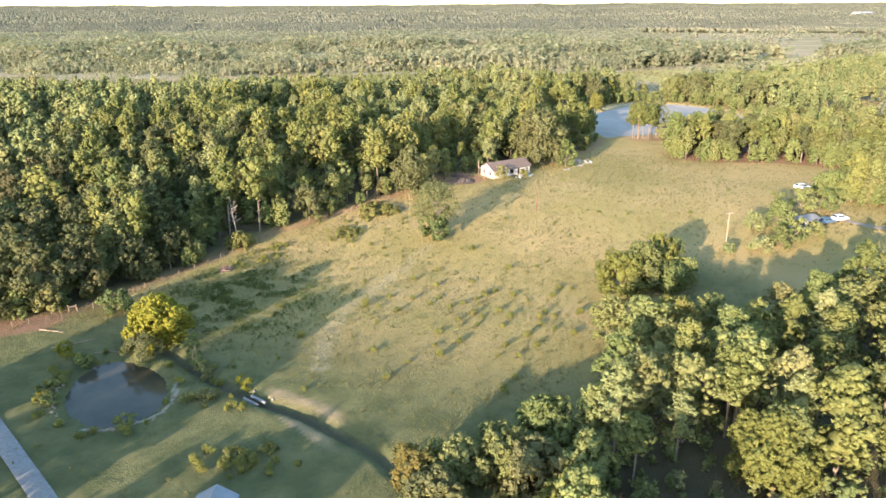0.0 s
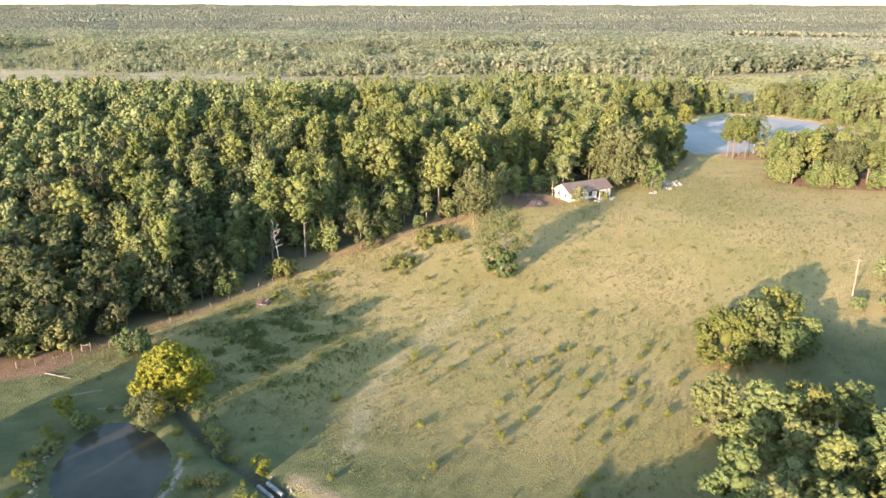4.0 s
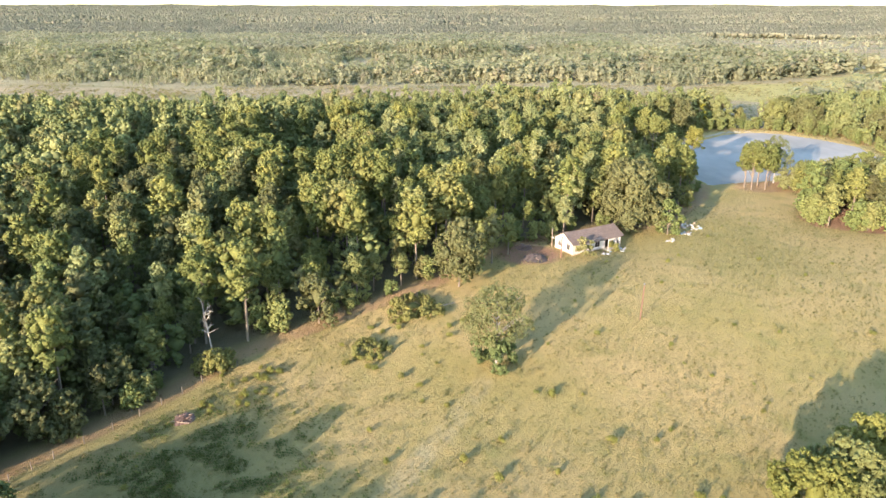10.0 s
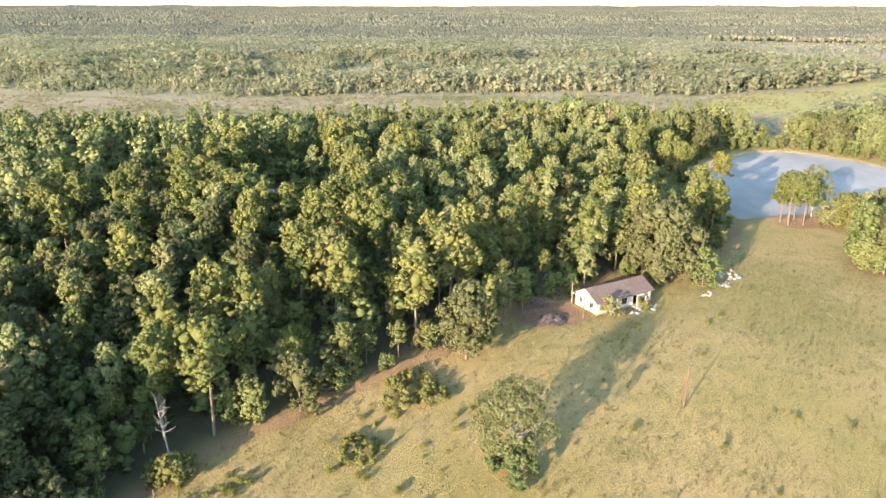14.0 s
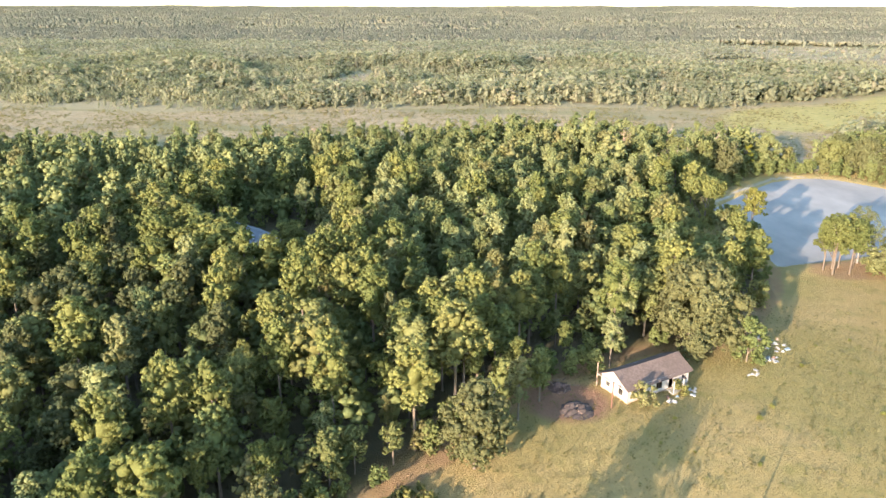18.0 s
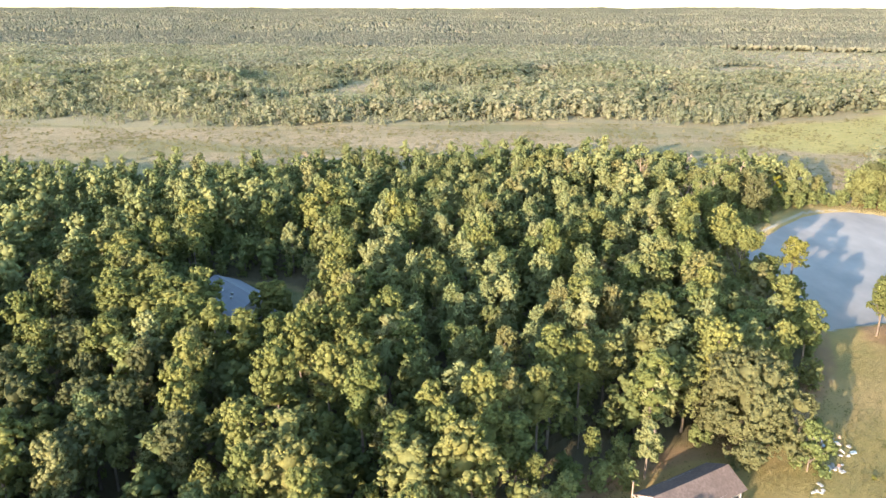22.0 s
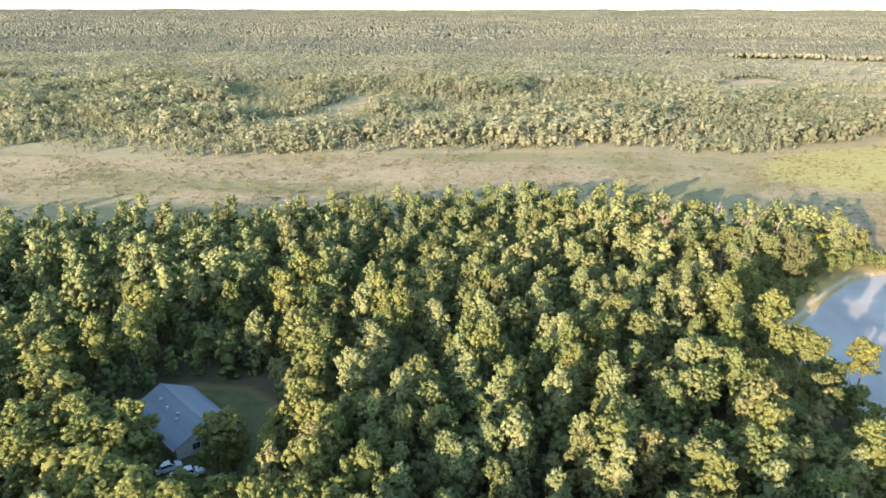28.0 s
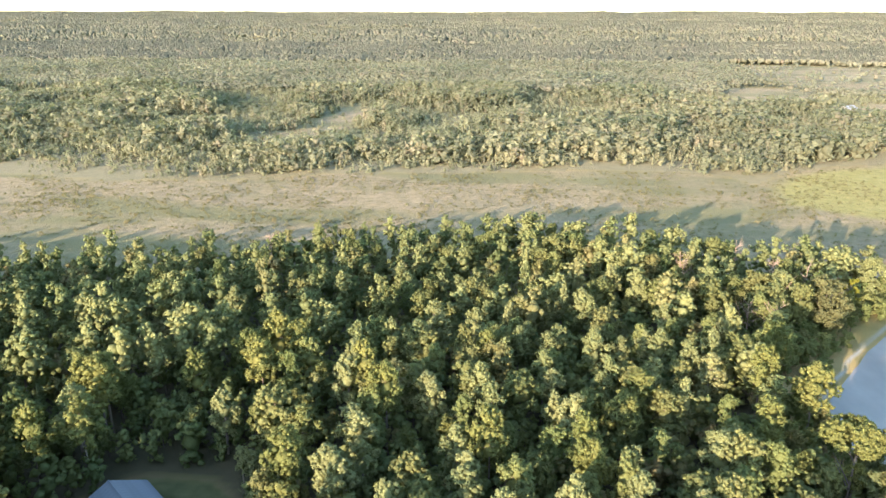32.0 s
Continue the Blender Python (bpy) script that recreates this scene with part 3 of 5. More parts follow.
TREE_MESH = {k: [(trunk_soup(r, k, HEIGHT[k]).mesh(k + "_trunk", M[KIND[k][2]]), crown_soup(r, k, HEIGHT[k], 12, 7, 0.2, 0, 0.42).mesh(k + "_crown", M[KIND[k][1]]))
                 for _ in range(6)] for k in KIND}
FIRST = {}


def tree(kind, x, y, height, turn=0.0, variant=0, label="", group="", wide=1.0):
    """A standing tree of its own: the first of a variant is built, the rest are copies."""
    key = (kind, variant % 6)
    s = height / HEIGHT[kind]
    m = pose(x, y, float(ground_z(x, y)), 0, 0, turn) @ Matrix.Diagonal((s * wide, s * wide, s, 1))
    if key not in FIRST:
        e = new(KIND[kind][0])
        e.empty_display_size = 0.5
        tagged(e, KIND[kind][3], "tree", "woodland trees")
        for pname, me in zip(("trunk", "crown"), TREE_MESH[kind][variant % 6]):
            part(pname, me, e)
        FIRST[key] = e
        e.matrix_basis = m
        ob = e
    else:
        src = FIRST[key]
        ob = src.copy()
        scene.collection.objects.link(ob)
        for pname, me in zip(("trunk", "crown"), TREE_MESH[kind][variant % 6]):
            part(pname, me, ob)
        ob.matrix_basis = m
        tagged(ob, KIND[kind][3], "tree", "woodland trees")
    if label:
        tagged(ob, label)
    if group:
        tagged(ob, group=group)
    return ob


def scatter(poly, spacing, seed, jitter=0.42):
    r = np.random.RandomState(seed)
    xs, ys = [p[0] for p in poly], [p[1] for p in poly]
    X, Y = np.meshgrid(np.arange(float(min(xs)), max(xs), spacing), np.arange(float(min(ys)), max(ys), spacing * 0.87))
    X[1::2] += spacing / 2
    X, Y = X.ravel() + r.uniform(-jitter, jitter, X.size) * spacing, Y.ravel() + r.uniform(-jitter, jitter, X.size) * spacing
    k = poly_sd(X, Y, poly) < 0
    return X[k], Y[k]


def joined(name, kinds, X, Y, H, K, seed, mat, tufts, per, leaf, few, variants=4, label="", sink=0.0, broad=1.0, tint=None, tuft=0.42):
    """A stretch of wood in one mesh, too many trees to count."""
    r = np.random.RandomState(seed)
    V, F, T, S, n = [], [], [], [], 0
    Z = ground_z(X, Y)
    for ki, kind in enumerate(kinds):
        for v in range(variants):
            sp = crown_soup(r, kind, HEIGHT[kind], tufts, per, leaf, few, tuft, 0 if mat in (M["far"], M["belt"]) else 0.75)
            bv, bf = np.concatenate(sp.v), np.concatenate(sp.f)
            pick = np.where((K == ki) & (np.arange(len(X)) % variants == v))[0]
            if not len(pick):
                continue
            a = r.uniform(0, 6.28, len(pick))
            s = H[pick] / HEIGHT[kind]
            w = s * r.uniform(0.85, 1.15 + 0.4 * (broad - 1) * 2, len(pick)) * broad
            c, d = np.cos(a) * w, np.sin(a) * w
            vx = bv[None, :, 0] * c[:, None] - bv[None, :, 1] * d[:, None] + X[pick][:, None]
            vy = bv[None, :, 0] * d[:, None] + bv[None, :, 1] * c[:, None] + Y[pick][:, None]
            vz = bv[None, :, 2] * s[:, None] + (Z[pick] - sink)[:, None]
            V.append(np.stack([vx, vy, vz], 2).reshape(-1, 3))
            S.append(np.tile(sp.soft, len(pick)))
            F.append((bf[None] + (np.arange(len(pick)) * len(bv))[:, None, None]).reshape(-1, 3) + n)
            T.append(np.repeat(r.uniform(0, 1, len(pick)) if tint is None else tint[pick], len(bv)))
            n += len(bv) * len(pick)
    ob = new(name, np_mesh(name, np.concatenate(V), np.concatenate(F), mat, np.concatenate(S), np.concatenate(T)))
    return tagged(ob, label, "woods", kind="stuff")


# main wood beside the pasture
r = np.random.RandomState(21)
X, Y = scatter(FOREST, 6.0, 3)
DRIVE = [(-75, 264), (-66, 252), (-56, 244), (-44, 250), (-48, 262), (-53, 268)]
keep = (poly_sd(X, Y, LAWN) > 1.5) & (poly_sd(X, Y, FOREST) < -1.6) & (poly_sd(X, Y, DRIVE) > 0)
keep &= ~((X < -110) & (Y < 118))
keep &= X > -0.80 * Y - 30
keep &= np.hypot(X + 50.3, Y - 166.4) > 5.0
keep &= np.hypot(X + 48.0, Y - 162.0) > 4.5
keep &= r.uniform(0, 1, len(X)) > 0.05
X, Y = X[keep], Y[keep]
mixn = np.array([noise.noise(Vector((a * 0.018, b * 0.018, 1.7))) for a, b in zip(X, Y)])
u = r.uniform(0, 1, len(X))
kinds = ["pine", "oak", "gum", "elm", "dark_oak"]
p_pine = np.clip(0.42 + 0.9 * mixn, 0.12, 0.85) * (1 - 0.65 * sm(330, 380, Y))
p_pine = np.clip(p_pine + 0.22 * (1 - sm(-70, -40, X)) - 0.14 * sm(-45, -25, X), 0.10, 0.9)
K = np.where(u < p_pine, 0, np.where(u < p_pine + (1 - p_pine) * 0.3, 1, np.where(u < p_pine + (1 - p_pine) * 0.72, 2, 3)))
# darker-leaved oaks grow more frequent towards lower x, none far back
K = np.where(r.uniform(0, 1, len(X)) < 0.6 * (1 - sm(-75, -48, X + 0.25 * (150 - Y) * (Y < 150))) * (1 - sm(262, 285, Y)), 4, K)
H = np.array([16.5, 13.5, 14.5, 13.0, 13.5])[K] * np.where(r.uniform(0, 1, len(X)) < 0.42 + 0.22 * sm(-60, -20, X), r.uniform(0.96, 1.2, len(X)), r.uniform(0.46, 0.7, len(X))) * (1 - 0.22 * sm(320, 390, Y) * (1 - sm(-40, 20, X)))
H = np.where((X > 36) & (Y > 268) & (Y < 312), np.minimum(H, 10.5), H)
order = np.argsort(np.hypot(X + 20, (Y - 225) * 0.8))
count = [0, 0, 0, 0, 0]
single = np.zeros(len(X), bool)
for i in order:
    if count[K[i]] < (180, 230, 240, 185, 140)[K[i]]:
        count[K[i]] += 1
        single[i] = True
for i in np.where(single)[0]:
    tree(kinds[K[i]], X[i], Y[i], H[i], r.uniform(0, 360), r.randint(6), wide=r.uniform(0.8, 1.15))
m = ~single
joined("woodland", kinds, X[m], Y[m], H[m], K[m], 31, M["woods"], 6, 4, 0.3, 8, label="dense mixed pine and hardwood wood")

# low growth under and between the tall trees
X, Y = scatter(FOREST, 5.8, 8)
keep = (poly_sd(X, Y, LAWN) > 0.5) & (poly_sd(X, Y, FOREST) < -1.2) & ~((X < -110) & (Y < 118)) & (X > -0.80 * Y - 30) & ~((np.hypot(X - 3, Y - 210) < 7)) & (poly_sd(X, Y, DRIVE) > 0)
keep &= np.hypot(X + 50.3, Y - 166.4) > 5.5
keep &= (poly_sd(X, Y, FOREST) < -7) | (r.uniform(0, 1, len(X)) < 0.35)
X, Y = X[keep], Y[keep]
sd = poly_sd(X, Y, FOREST)
order = np.argsort(-sd + 0.02 * np.hypot(X, Y - 190))
single = np.zeros(len(X), bool)
single[order[:15]] = True
for i in np.where(single)[0]:
    tree("under", X[i], Y[i], r.uniform(4.0, 8.0), r.uniform(0, 360), r.randint(6))
m = ~single
joined("undergrowth", ["under"], X[m], Y[m], r.uniform(5.0, 10.0, m.sum()), np.zeros(m.sum(), int), 33, M["under"], 5, 3, 0.4, 4, label="shaded undergrowth of the wood")

# bushy growth closing the wood's edge towards the pasture
for (ax, ay), (bx, by) in zip(EDGE[1:], EDGE[2:]):
    for i in range(max(1, int(math.hypot(bx - ax, by - ay) / 4.6))):
        u = r.uniform(0, 1)
        x, y = ax + (bx - ax) * u, ay + (by - ay) * u
        dx, dy = by - ay, bx - ax
        q = r.uniform(0.3, 3.2) / math.hypot(dx, dy)
        if math.hypot(x + 49.8, y - 165.0) > 6.5 and math.hypot(x - 3, y - 210) > 6 and math.hypot(x - 20, y - 220) > 8:
            tree("under", x - dx * q, y + dy * q, r.uniform(2.5, 6.0), r.uniform(0, 360), r.randint(6))
for (ax, ay), (bx, by) in zip(FAR_EDGE, FAR_EDGE[1:7]):
    for i in range(max(1, int(math.hypot(bx - ax, by - ay) / 2.2))):
        u = r.uniform(0, 1)
        tree("under", ax + (bx - ax) * u + r.normal(0, 1.2), ay + (by - ay) * u + r.normal(0, 1.2), r.uniform(3.5, 8.5), r.uniform(0, 360), r.randint(6))
# wood in front on the other side of the pasture
X, Y = scatter(RIGHT_WOOD, 6.6, 14)
keep = (poly_sd(X, Y, RIGHT_WOOD) < -0.3) & (Y > 42) & (X < 105)
keep &= ~((X > 18) & (X < 56) & (Y < 74)) & (np.hypot(X - 52, Y - 86) > 6) & ~((X < 16) & (Y > 58)) & (np.hypot(X - 34, Y - 79) > 5)
for x, y in zip(X[keep], Y[keep]):
    tree(("pine", "oak", "elm", "gum", "young", "oak")[r.randint(6)], x, y, r.uniform(8.5, 15.0), r.uniform(0, 360), r.randint(6), group="trees beside the pasture", wide=r.uniform(0.95, 1.25))
X, Y = scatter([(101, 189), (104, 182), (110, 176), (135, 172), (140, 196), (112, 199)], 5.0, 6)
for x, y in zip(X, Y):
    tree(("young", "elm", "oak", "under")[r.randint(4)], x, y, r.uniform(11.5, 15.5), r.uniform(0, 360), r.randint(6), group="trees beside the pasture", wide=r.uniform(0.9, 1.1))
for i in range(22):
    u = i / 21
    tree("under", 100 + 26 * u ** 1.4 + r.normal(0, 0.8), 191 - 19 * u ** 0.8 + r.normal(0, 0.8), r.uniform(4.0, 7.5), r.uniform(0, 360), r.randint(6), group="trees beside the pasture")
X, Y = scatter(PINE_BLOCK, 5.4, 4)
for i, (x, y) in enumerate(zip(X, Y)):
    tree(("oak", "young", "dark_oak", "elm", "gum", "pine")[r.randint(6)], x, y, r.uniform(10.5, 15.0), r.uniform(0, 360), r.randint(6), group="trees beside the pasture", wide=r.uniform(0.95, 1.2))
rim = PINE_BLOCK[-3:] + PINE_BLOCK[:4]
for (ax, ay), (bx, by) in zip(rim, rim[1:]):
    for i in range(max(1, int(math.hypot(bx - ax, by - ay) / 2.6))):
        u = r.uniform(0, 1)
        tree("under", ax + (bx - ax) * u + r.normal(0.5, 0.8), ay + (by - ay) * u + r.normal(0.5, 0.8), r.uniform(4.5, 8.0), r.uniform(0, 360), r.randint(6), group="trees beside the pasture")
X, Y = scatter(RIGHT_WOOD, 3.4, 15)
k = (Y > 45) & (X < 100) & (poly_sd(X, Y, RIGHT_WOOD) < -0.5)
X, Y = X[k], Y[k]
joined("undergrowth", ["under"], X, Y, r.uniform(1.6, 3.6, len(X)), np.zeros(len(X), int), 34, M["under"], 5, 4, 0.3, 4, label="shaded undergrowth below the trees")

# woods beyond, joined by stretches
FIELDS = [FIELD_FAR, PASTURE_A, PASTURE_B, PASTURE_C, PASTURE_D, PASTURE_E, BIG_POND, FOREST, RIGHT_WOOD, PINE_BLOCK, PINE_ROW, NE_WOOD]


def open_land(X, Y, margin):
    k = np.ones(len(X), bool)
    for p in FIELDS:
        k &= poly_sd(X, Y, p) > margin
    return k & ~((X < 118 + 0.1 * (Y - 200)) & (Y < 395)) & ~((X < 150) & (Y < 270)) & (Y > 262) & ~((X < 175) & (Y < 415)) & (X > -0.80 * Y - 25) & (X < 0.65 * Y + 20)


X, Y = scatter(NE_WOOD, 6.2, 58)
k = poly_sd(X, Y, PASTURE_D) > 2
X, Y = X[k], Y[k]
joined("woodland", ["oak", "gum", "elm"], X, Y, r.uniform(7.5, 12.5, len(X)), r.randint(0, 3, len(X)), 59, M["woods"], 5, 3, 0.45, 6, label="mixed trees behind the pond")


# bushes and small trees round the pond's far shore
X, Y = scatter([(40, 318), (165, 318), (165, 410), (40, 410)], 4.7, 71)
sd = poly_sd(X, Y, BIG_POND)
k = (sd > 3.5) & (sd < 14) & (poly_sd(X, Y, FOREST) > -3) & ((Y > 345) | (X > 118))
for x, y in zip(X[k], Y[k]):
    tree(("under", "under", "under", "elm")[r.randint(4)], x, y, r.uniform(2.5, 6.5), r.uniform(0, 360), r.randint(6), "leafy small tree on the pond's shore", "trees round the pond", r.uniform(0.9, 1.2))


def patchy(X, Y, f, z):
    """Slow variation over the land, about -1 to 1."""
    return np.array([noise.noise(Vector((a * f, b * f, z))) + 0.5 * noise.noise(Vector((a * f * 2.7, b * f * 2.7, z + 5))) for a, b in zip(X, Y)])


def wild(x0, x1, y0, y1, spacing, seed):
    """Positions strewn at random."""
    r = np.random.RandomState(seed)
    k = int((x1 - x0) * (y1 - y0) / spacing ** 2)
    return r.uniform(x0, x1, k), r.uniform(y0, y1, k)


X, Y = scatter([(-750, 262), (600, 262), (600, 900), (-750, 900)], 5.3, 41, 0.6)
k = open_land(X, Y, 2.0)
X, Y = X[k], Y[k]
lush_w = patchy(X, Y, 0.011, 2.2)
tall = np.clip(0.5 + 1.35 * lush_w + 0.5 * sm(90, 130, X) * (1 - sm(700, 760, Y)), 0.0, 1.3)
scrubby = (1 - sm(610, 680, Y + 0.05 * X + 30 * lush_w)) * (X < 90) * (Y > 500)
tall = tall * (1 - 0.4 * scrubby)
k = r.uniform(0, 1, len(X)) < np.clip(0.85 + 0.5 * tall, 0.8, 1)
X, Y, tall = X[k], Y[k], tall[k]
K = np.where(r.uniform(0, 1, len(X)) < 0.3, 0, np.where(r.uniform(0, 1, len(X)) < 0.5, 1, 2))
rim = poly_sd(X, Y, FIELD_FAR) + 26 * patchy(X, Y, 0.035, 9.4)
border = np.clip(0.3 + rim / 55 + 0.55 * (X > 90), 0.2, 1)
k = (rim > 3) & ((poly_sd(X, Y, GLADE) > 0) | (r.uniform(0, 1, len(X)) < 0.3)) & (r.uniform(0, 1, len(X)) < np.clip(0.35 + rim / 40 + (X > 90), 0, 1))
X, Y, K, tall, border = X[k], Y[k], K[k], tall[k], border[k]
H = (3.4 + 10.5 * tall) * np.where(r.uniform(0, 1, len(X)) < 0.4, r.uniform(1.0, 1.3, len(X)), r.uniform(0.65, 0.92, len(X))) * border
glade = poly_sd(X, Y, GLADE) < 0
H = np.where(glade, r.uniform(0.6, 3.2, len(X)), np.clip(H, 1.5, 14.0)) + 2.0
hue = np.clip(0.5 + 0.7 * patchy(X, Y, 0.014, 12.4) + r.normal(0, 0.2, len(X)), 0, 1)
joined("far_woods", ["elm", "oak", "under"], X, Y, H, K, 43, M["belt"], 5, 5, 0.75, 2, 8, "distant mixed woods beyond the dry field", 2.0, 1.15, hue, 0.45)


def puffs(name, X, Y, H, seed, label, lumps):
    """Far crowns: rough lumps."""
    r = np.random.RandomState(seed)
    Z = ground_z(X, Y)
    shade = np.clip(0.5 + 0.5 * patchy(X, Y, 0.006, 8.8), 0, 1)
    V, T = [], []
    for q in range(lumps):
        w = H * r.uniform(0.34, 0.5, len(X)) * (1 if lumps == 1 else 0.85)
        cx, cy = X + r.normal(0, 1, len(X)) * H * 0.24 * q, Y + r.normal(0, 1, len(X)) * H * 0.24 * q
        cz = Z + H * (0.5 if q == 0 else 0.62)
        j = OCTA[None] + r.normal(0, 0.2, (len(X), 6, 3))
        V.append(np.stack([cx, cy, cz], 1)[:, None] + j * np.stack([w, w, H * (0.5 if q == 0 else 0.3)], 1)[:, None])
        T.append(np.repeat(np.clip(shade + r.normal(0, 0.22, len(X)), 0, 1)[:, None], 6, 1))
    V, T = np.concatenate(V).reshape(-1, 3), np.concatenate(T).ravel()
    F = (OCTA_F[None] + (np.arange(len(V) // 6) * 6)[:, None, None]).reshape(-1, 3)
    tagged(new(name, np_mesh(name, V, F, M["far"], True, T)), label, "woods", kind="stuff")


X, Y = scatter([(-1040, 860), (860, 860), (860, 1260), (-1040, 1260)], 6.8, 46, 0.6)
k = (open_land(X, Y, 2.0) | ((r.uniform(0, 1, len(X)) < 0.05) & (X > 180) & (X < 0.6 * Y))) & ~((Y < 900) & (X > -750) & (X < 600))
X, Y = X[k], Y[k]
q = patchy(X, Y, 0.008, 3.1)
H = np.clip(9.5 + 6 * q, 4, 15) * r.uniform(0.88, 1.06, len(X)) + 2
hue = np.clip(0.5 + 0.6 * patchy(X, Y, 0.012, 12.4) + r.normal(0, 0.2, len(X)), 0, 1)
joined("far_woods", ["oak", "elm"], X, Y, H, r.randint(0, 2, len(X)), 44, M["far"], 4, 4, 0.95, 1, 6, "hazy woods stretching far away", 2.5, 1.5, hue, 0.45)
X, Y = wild(-1440, 1180, 1230, 1760, 6.4, 47)
k = open_land(X, Y, 3.0) & ~((Y < 1260) & (X > -1040) & (X < 860))
X, Y = X[k], Y[k]
q = patchy(X, Y, 0.008, 3.1)
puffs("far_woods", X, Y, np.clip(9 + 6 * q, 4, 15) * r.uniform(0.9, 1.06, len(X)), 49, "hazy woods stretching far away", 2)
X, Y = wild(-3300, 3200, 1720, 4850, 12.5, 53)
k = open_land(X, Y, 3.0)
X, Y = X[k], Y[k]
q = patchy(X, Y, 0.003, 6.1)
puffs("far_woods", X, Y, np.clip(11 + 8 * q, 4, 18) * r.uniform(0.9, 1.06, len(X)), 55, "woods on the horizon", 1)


# ---- building blocks ----
def poly_part(name, verts, faces, mat, parent=None, label="", bevel=0.0):
    bm = bmesh.new()
    vs = [bm.verts.new(v) for v in verts]
    for f in faces:
        bm.faces.new([vs[i] for i in f])
    bmesh.ops.recalc_face_normals(bm, faces=bm.faces)
    if bevel:
        bmesh.ops.bevel(bm, geom=bm.edges[:], offset=bevel, segments=1, affect="EDGES", profile=0.5)
    me = bpy.data.meshes.new(name)
    bm.to_mesh(me)
    bm.free()
    me.materials.append(mat)
    ob = new(name, me)
    ob.parent = parent
    if label:
        ob["label"] = label
    return ob


HEXA = [(0, 1, 2, 3), (4, 5, 6, 7), (0, 1, 5, 4), (1, 2, 6, 5), (2, 3, 7, 6), (3, 0, 4, 7)]


def block(name, lo, hi, mat, parent=None, label="", bevel=0.0):
    (a, b, c), (d, e, f) = lo, hi
    return poly_part(name, [(a, b, c), (d, b, c), (d, e, c), (a, e, c), (a, b, f), (d, b, f), (d, e, f), (a, e, f)], HEXA, mat, parent, label, bevel)


def slab(name, quad, thick, mat, parent=None, label="", bevel=0.0):
    """A sheet of some thickness under the four corners given."""
    q = [Vector(p) for p in quad]
    nrm = (q[1] - q[0]).cross(q[3] - q[0]).normalized() * thick
    return poly_part(name, [*(p - nrm for p in q), *q], HEXA, mat, parent, label, bevel)


def wall(name, length, height, openings, mat, parent, m, thick=0.15, peak=0.0, label=""):
    """An upright wall along x with rectangular openings (x0, x1, z0, z1) and, where peak is set, a gable above."""
    bm = bmesh.new()
    xs = sorted({0, length, *(o[0] for o in openings), *(o[1] for o in openings)})
    zs = sorted({0, height, *(o[2] for o in openings), *(o[3] for o in openings)})
    for x0, x1 in zip(xs, xs[1:]):
        for z0, z1 in zip(zs, zs[1:]):
            if any(o[0] <= x0 and x1 <= o[1] and o[2] <= z0 and z1 <= o[3] for o in openings):
                continue
            v = [bm.verts.new(p) for p in ((x0, 0, z0), (x1, 0, z0), (x1, thick, z0), (x0, thick, z0), (x0, 0, z1), (x1, 0, z1), (x1, thick, z1), (x0, thick, z1))]
            for f in HEXA:
                bm.faces.new([v[i] for i in f])
    if peak:
        v = [bm.verts.new(p) for p in ((0, 0, height), (length, 0, height), (length / 2, 0, peak), (0, thick, height), (length, thick, height), (length / 2, thick, peak))]
        for f in ((0, 1, 2), (3, 5, 4), (0, 1, 4, 3), (1, 2, 5, 4), (2, 0, 3, 5)):
            bm.faces.new([v[i] for i in f])
    bmesh.ops.remove_doubles(bm, verts=bm.verts, dist=0.0005)
    bmesh.ops.recalc_face_normals(bm, faces=bm.faces)
    me = bpy.data.meshes.new(name)
    bm.to_mesh(me)
    bm.free()
    me.materials.append(mat)
    ob = new(name, me)
    ob.parent, ob.matrix_basis = parent, m
    if label:
        ob["label"] = label
    return ob


def window(parent, m, w, h, pane=True):
    e = new("window")
    e.empty_display_size = 0.2
    e.parent, e.matrix_basis = parent, m
    t = 0.09
    bm_parts = [((-t, -0.04, -t), (w + t, 0.16, 0)), ((-t, -0.04, h), (w + t, 0.16, h + t)), ((-t, -0.04, 0), (0, 0.16, h)), ((w, -0.04, 0), (w + t, 0.16, h)), ((w / 2 - 0.03, 0.03, 0), (w / 2 + 0.03, 0.09, h))]
    for lo, hi in bm_parts:
        block("frame", lo, hi, M["white"], e)
    if pane:
        block("pane", (0, 0.05, 0), (w, 0.07, h), M["glass"], e)
    return e


def thing(name, label, category, x, y, z=None, turn=0.0, group="", sink=0.0):
    e = new(name)
    e.empty_display_size = 0.5
    e.matrix_basis = pose(x, y, (float(ground_z(x, y)) if z is None else z) - sink, 0, 0, turn)
    return tagged(e, label, category, group)


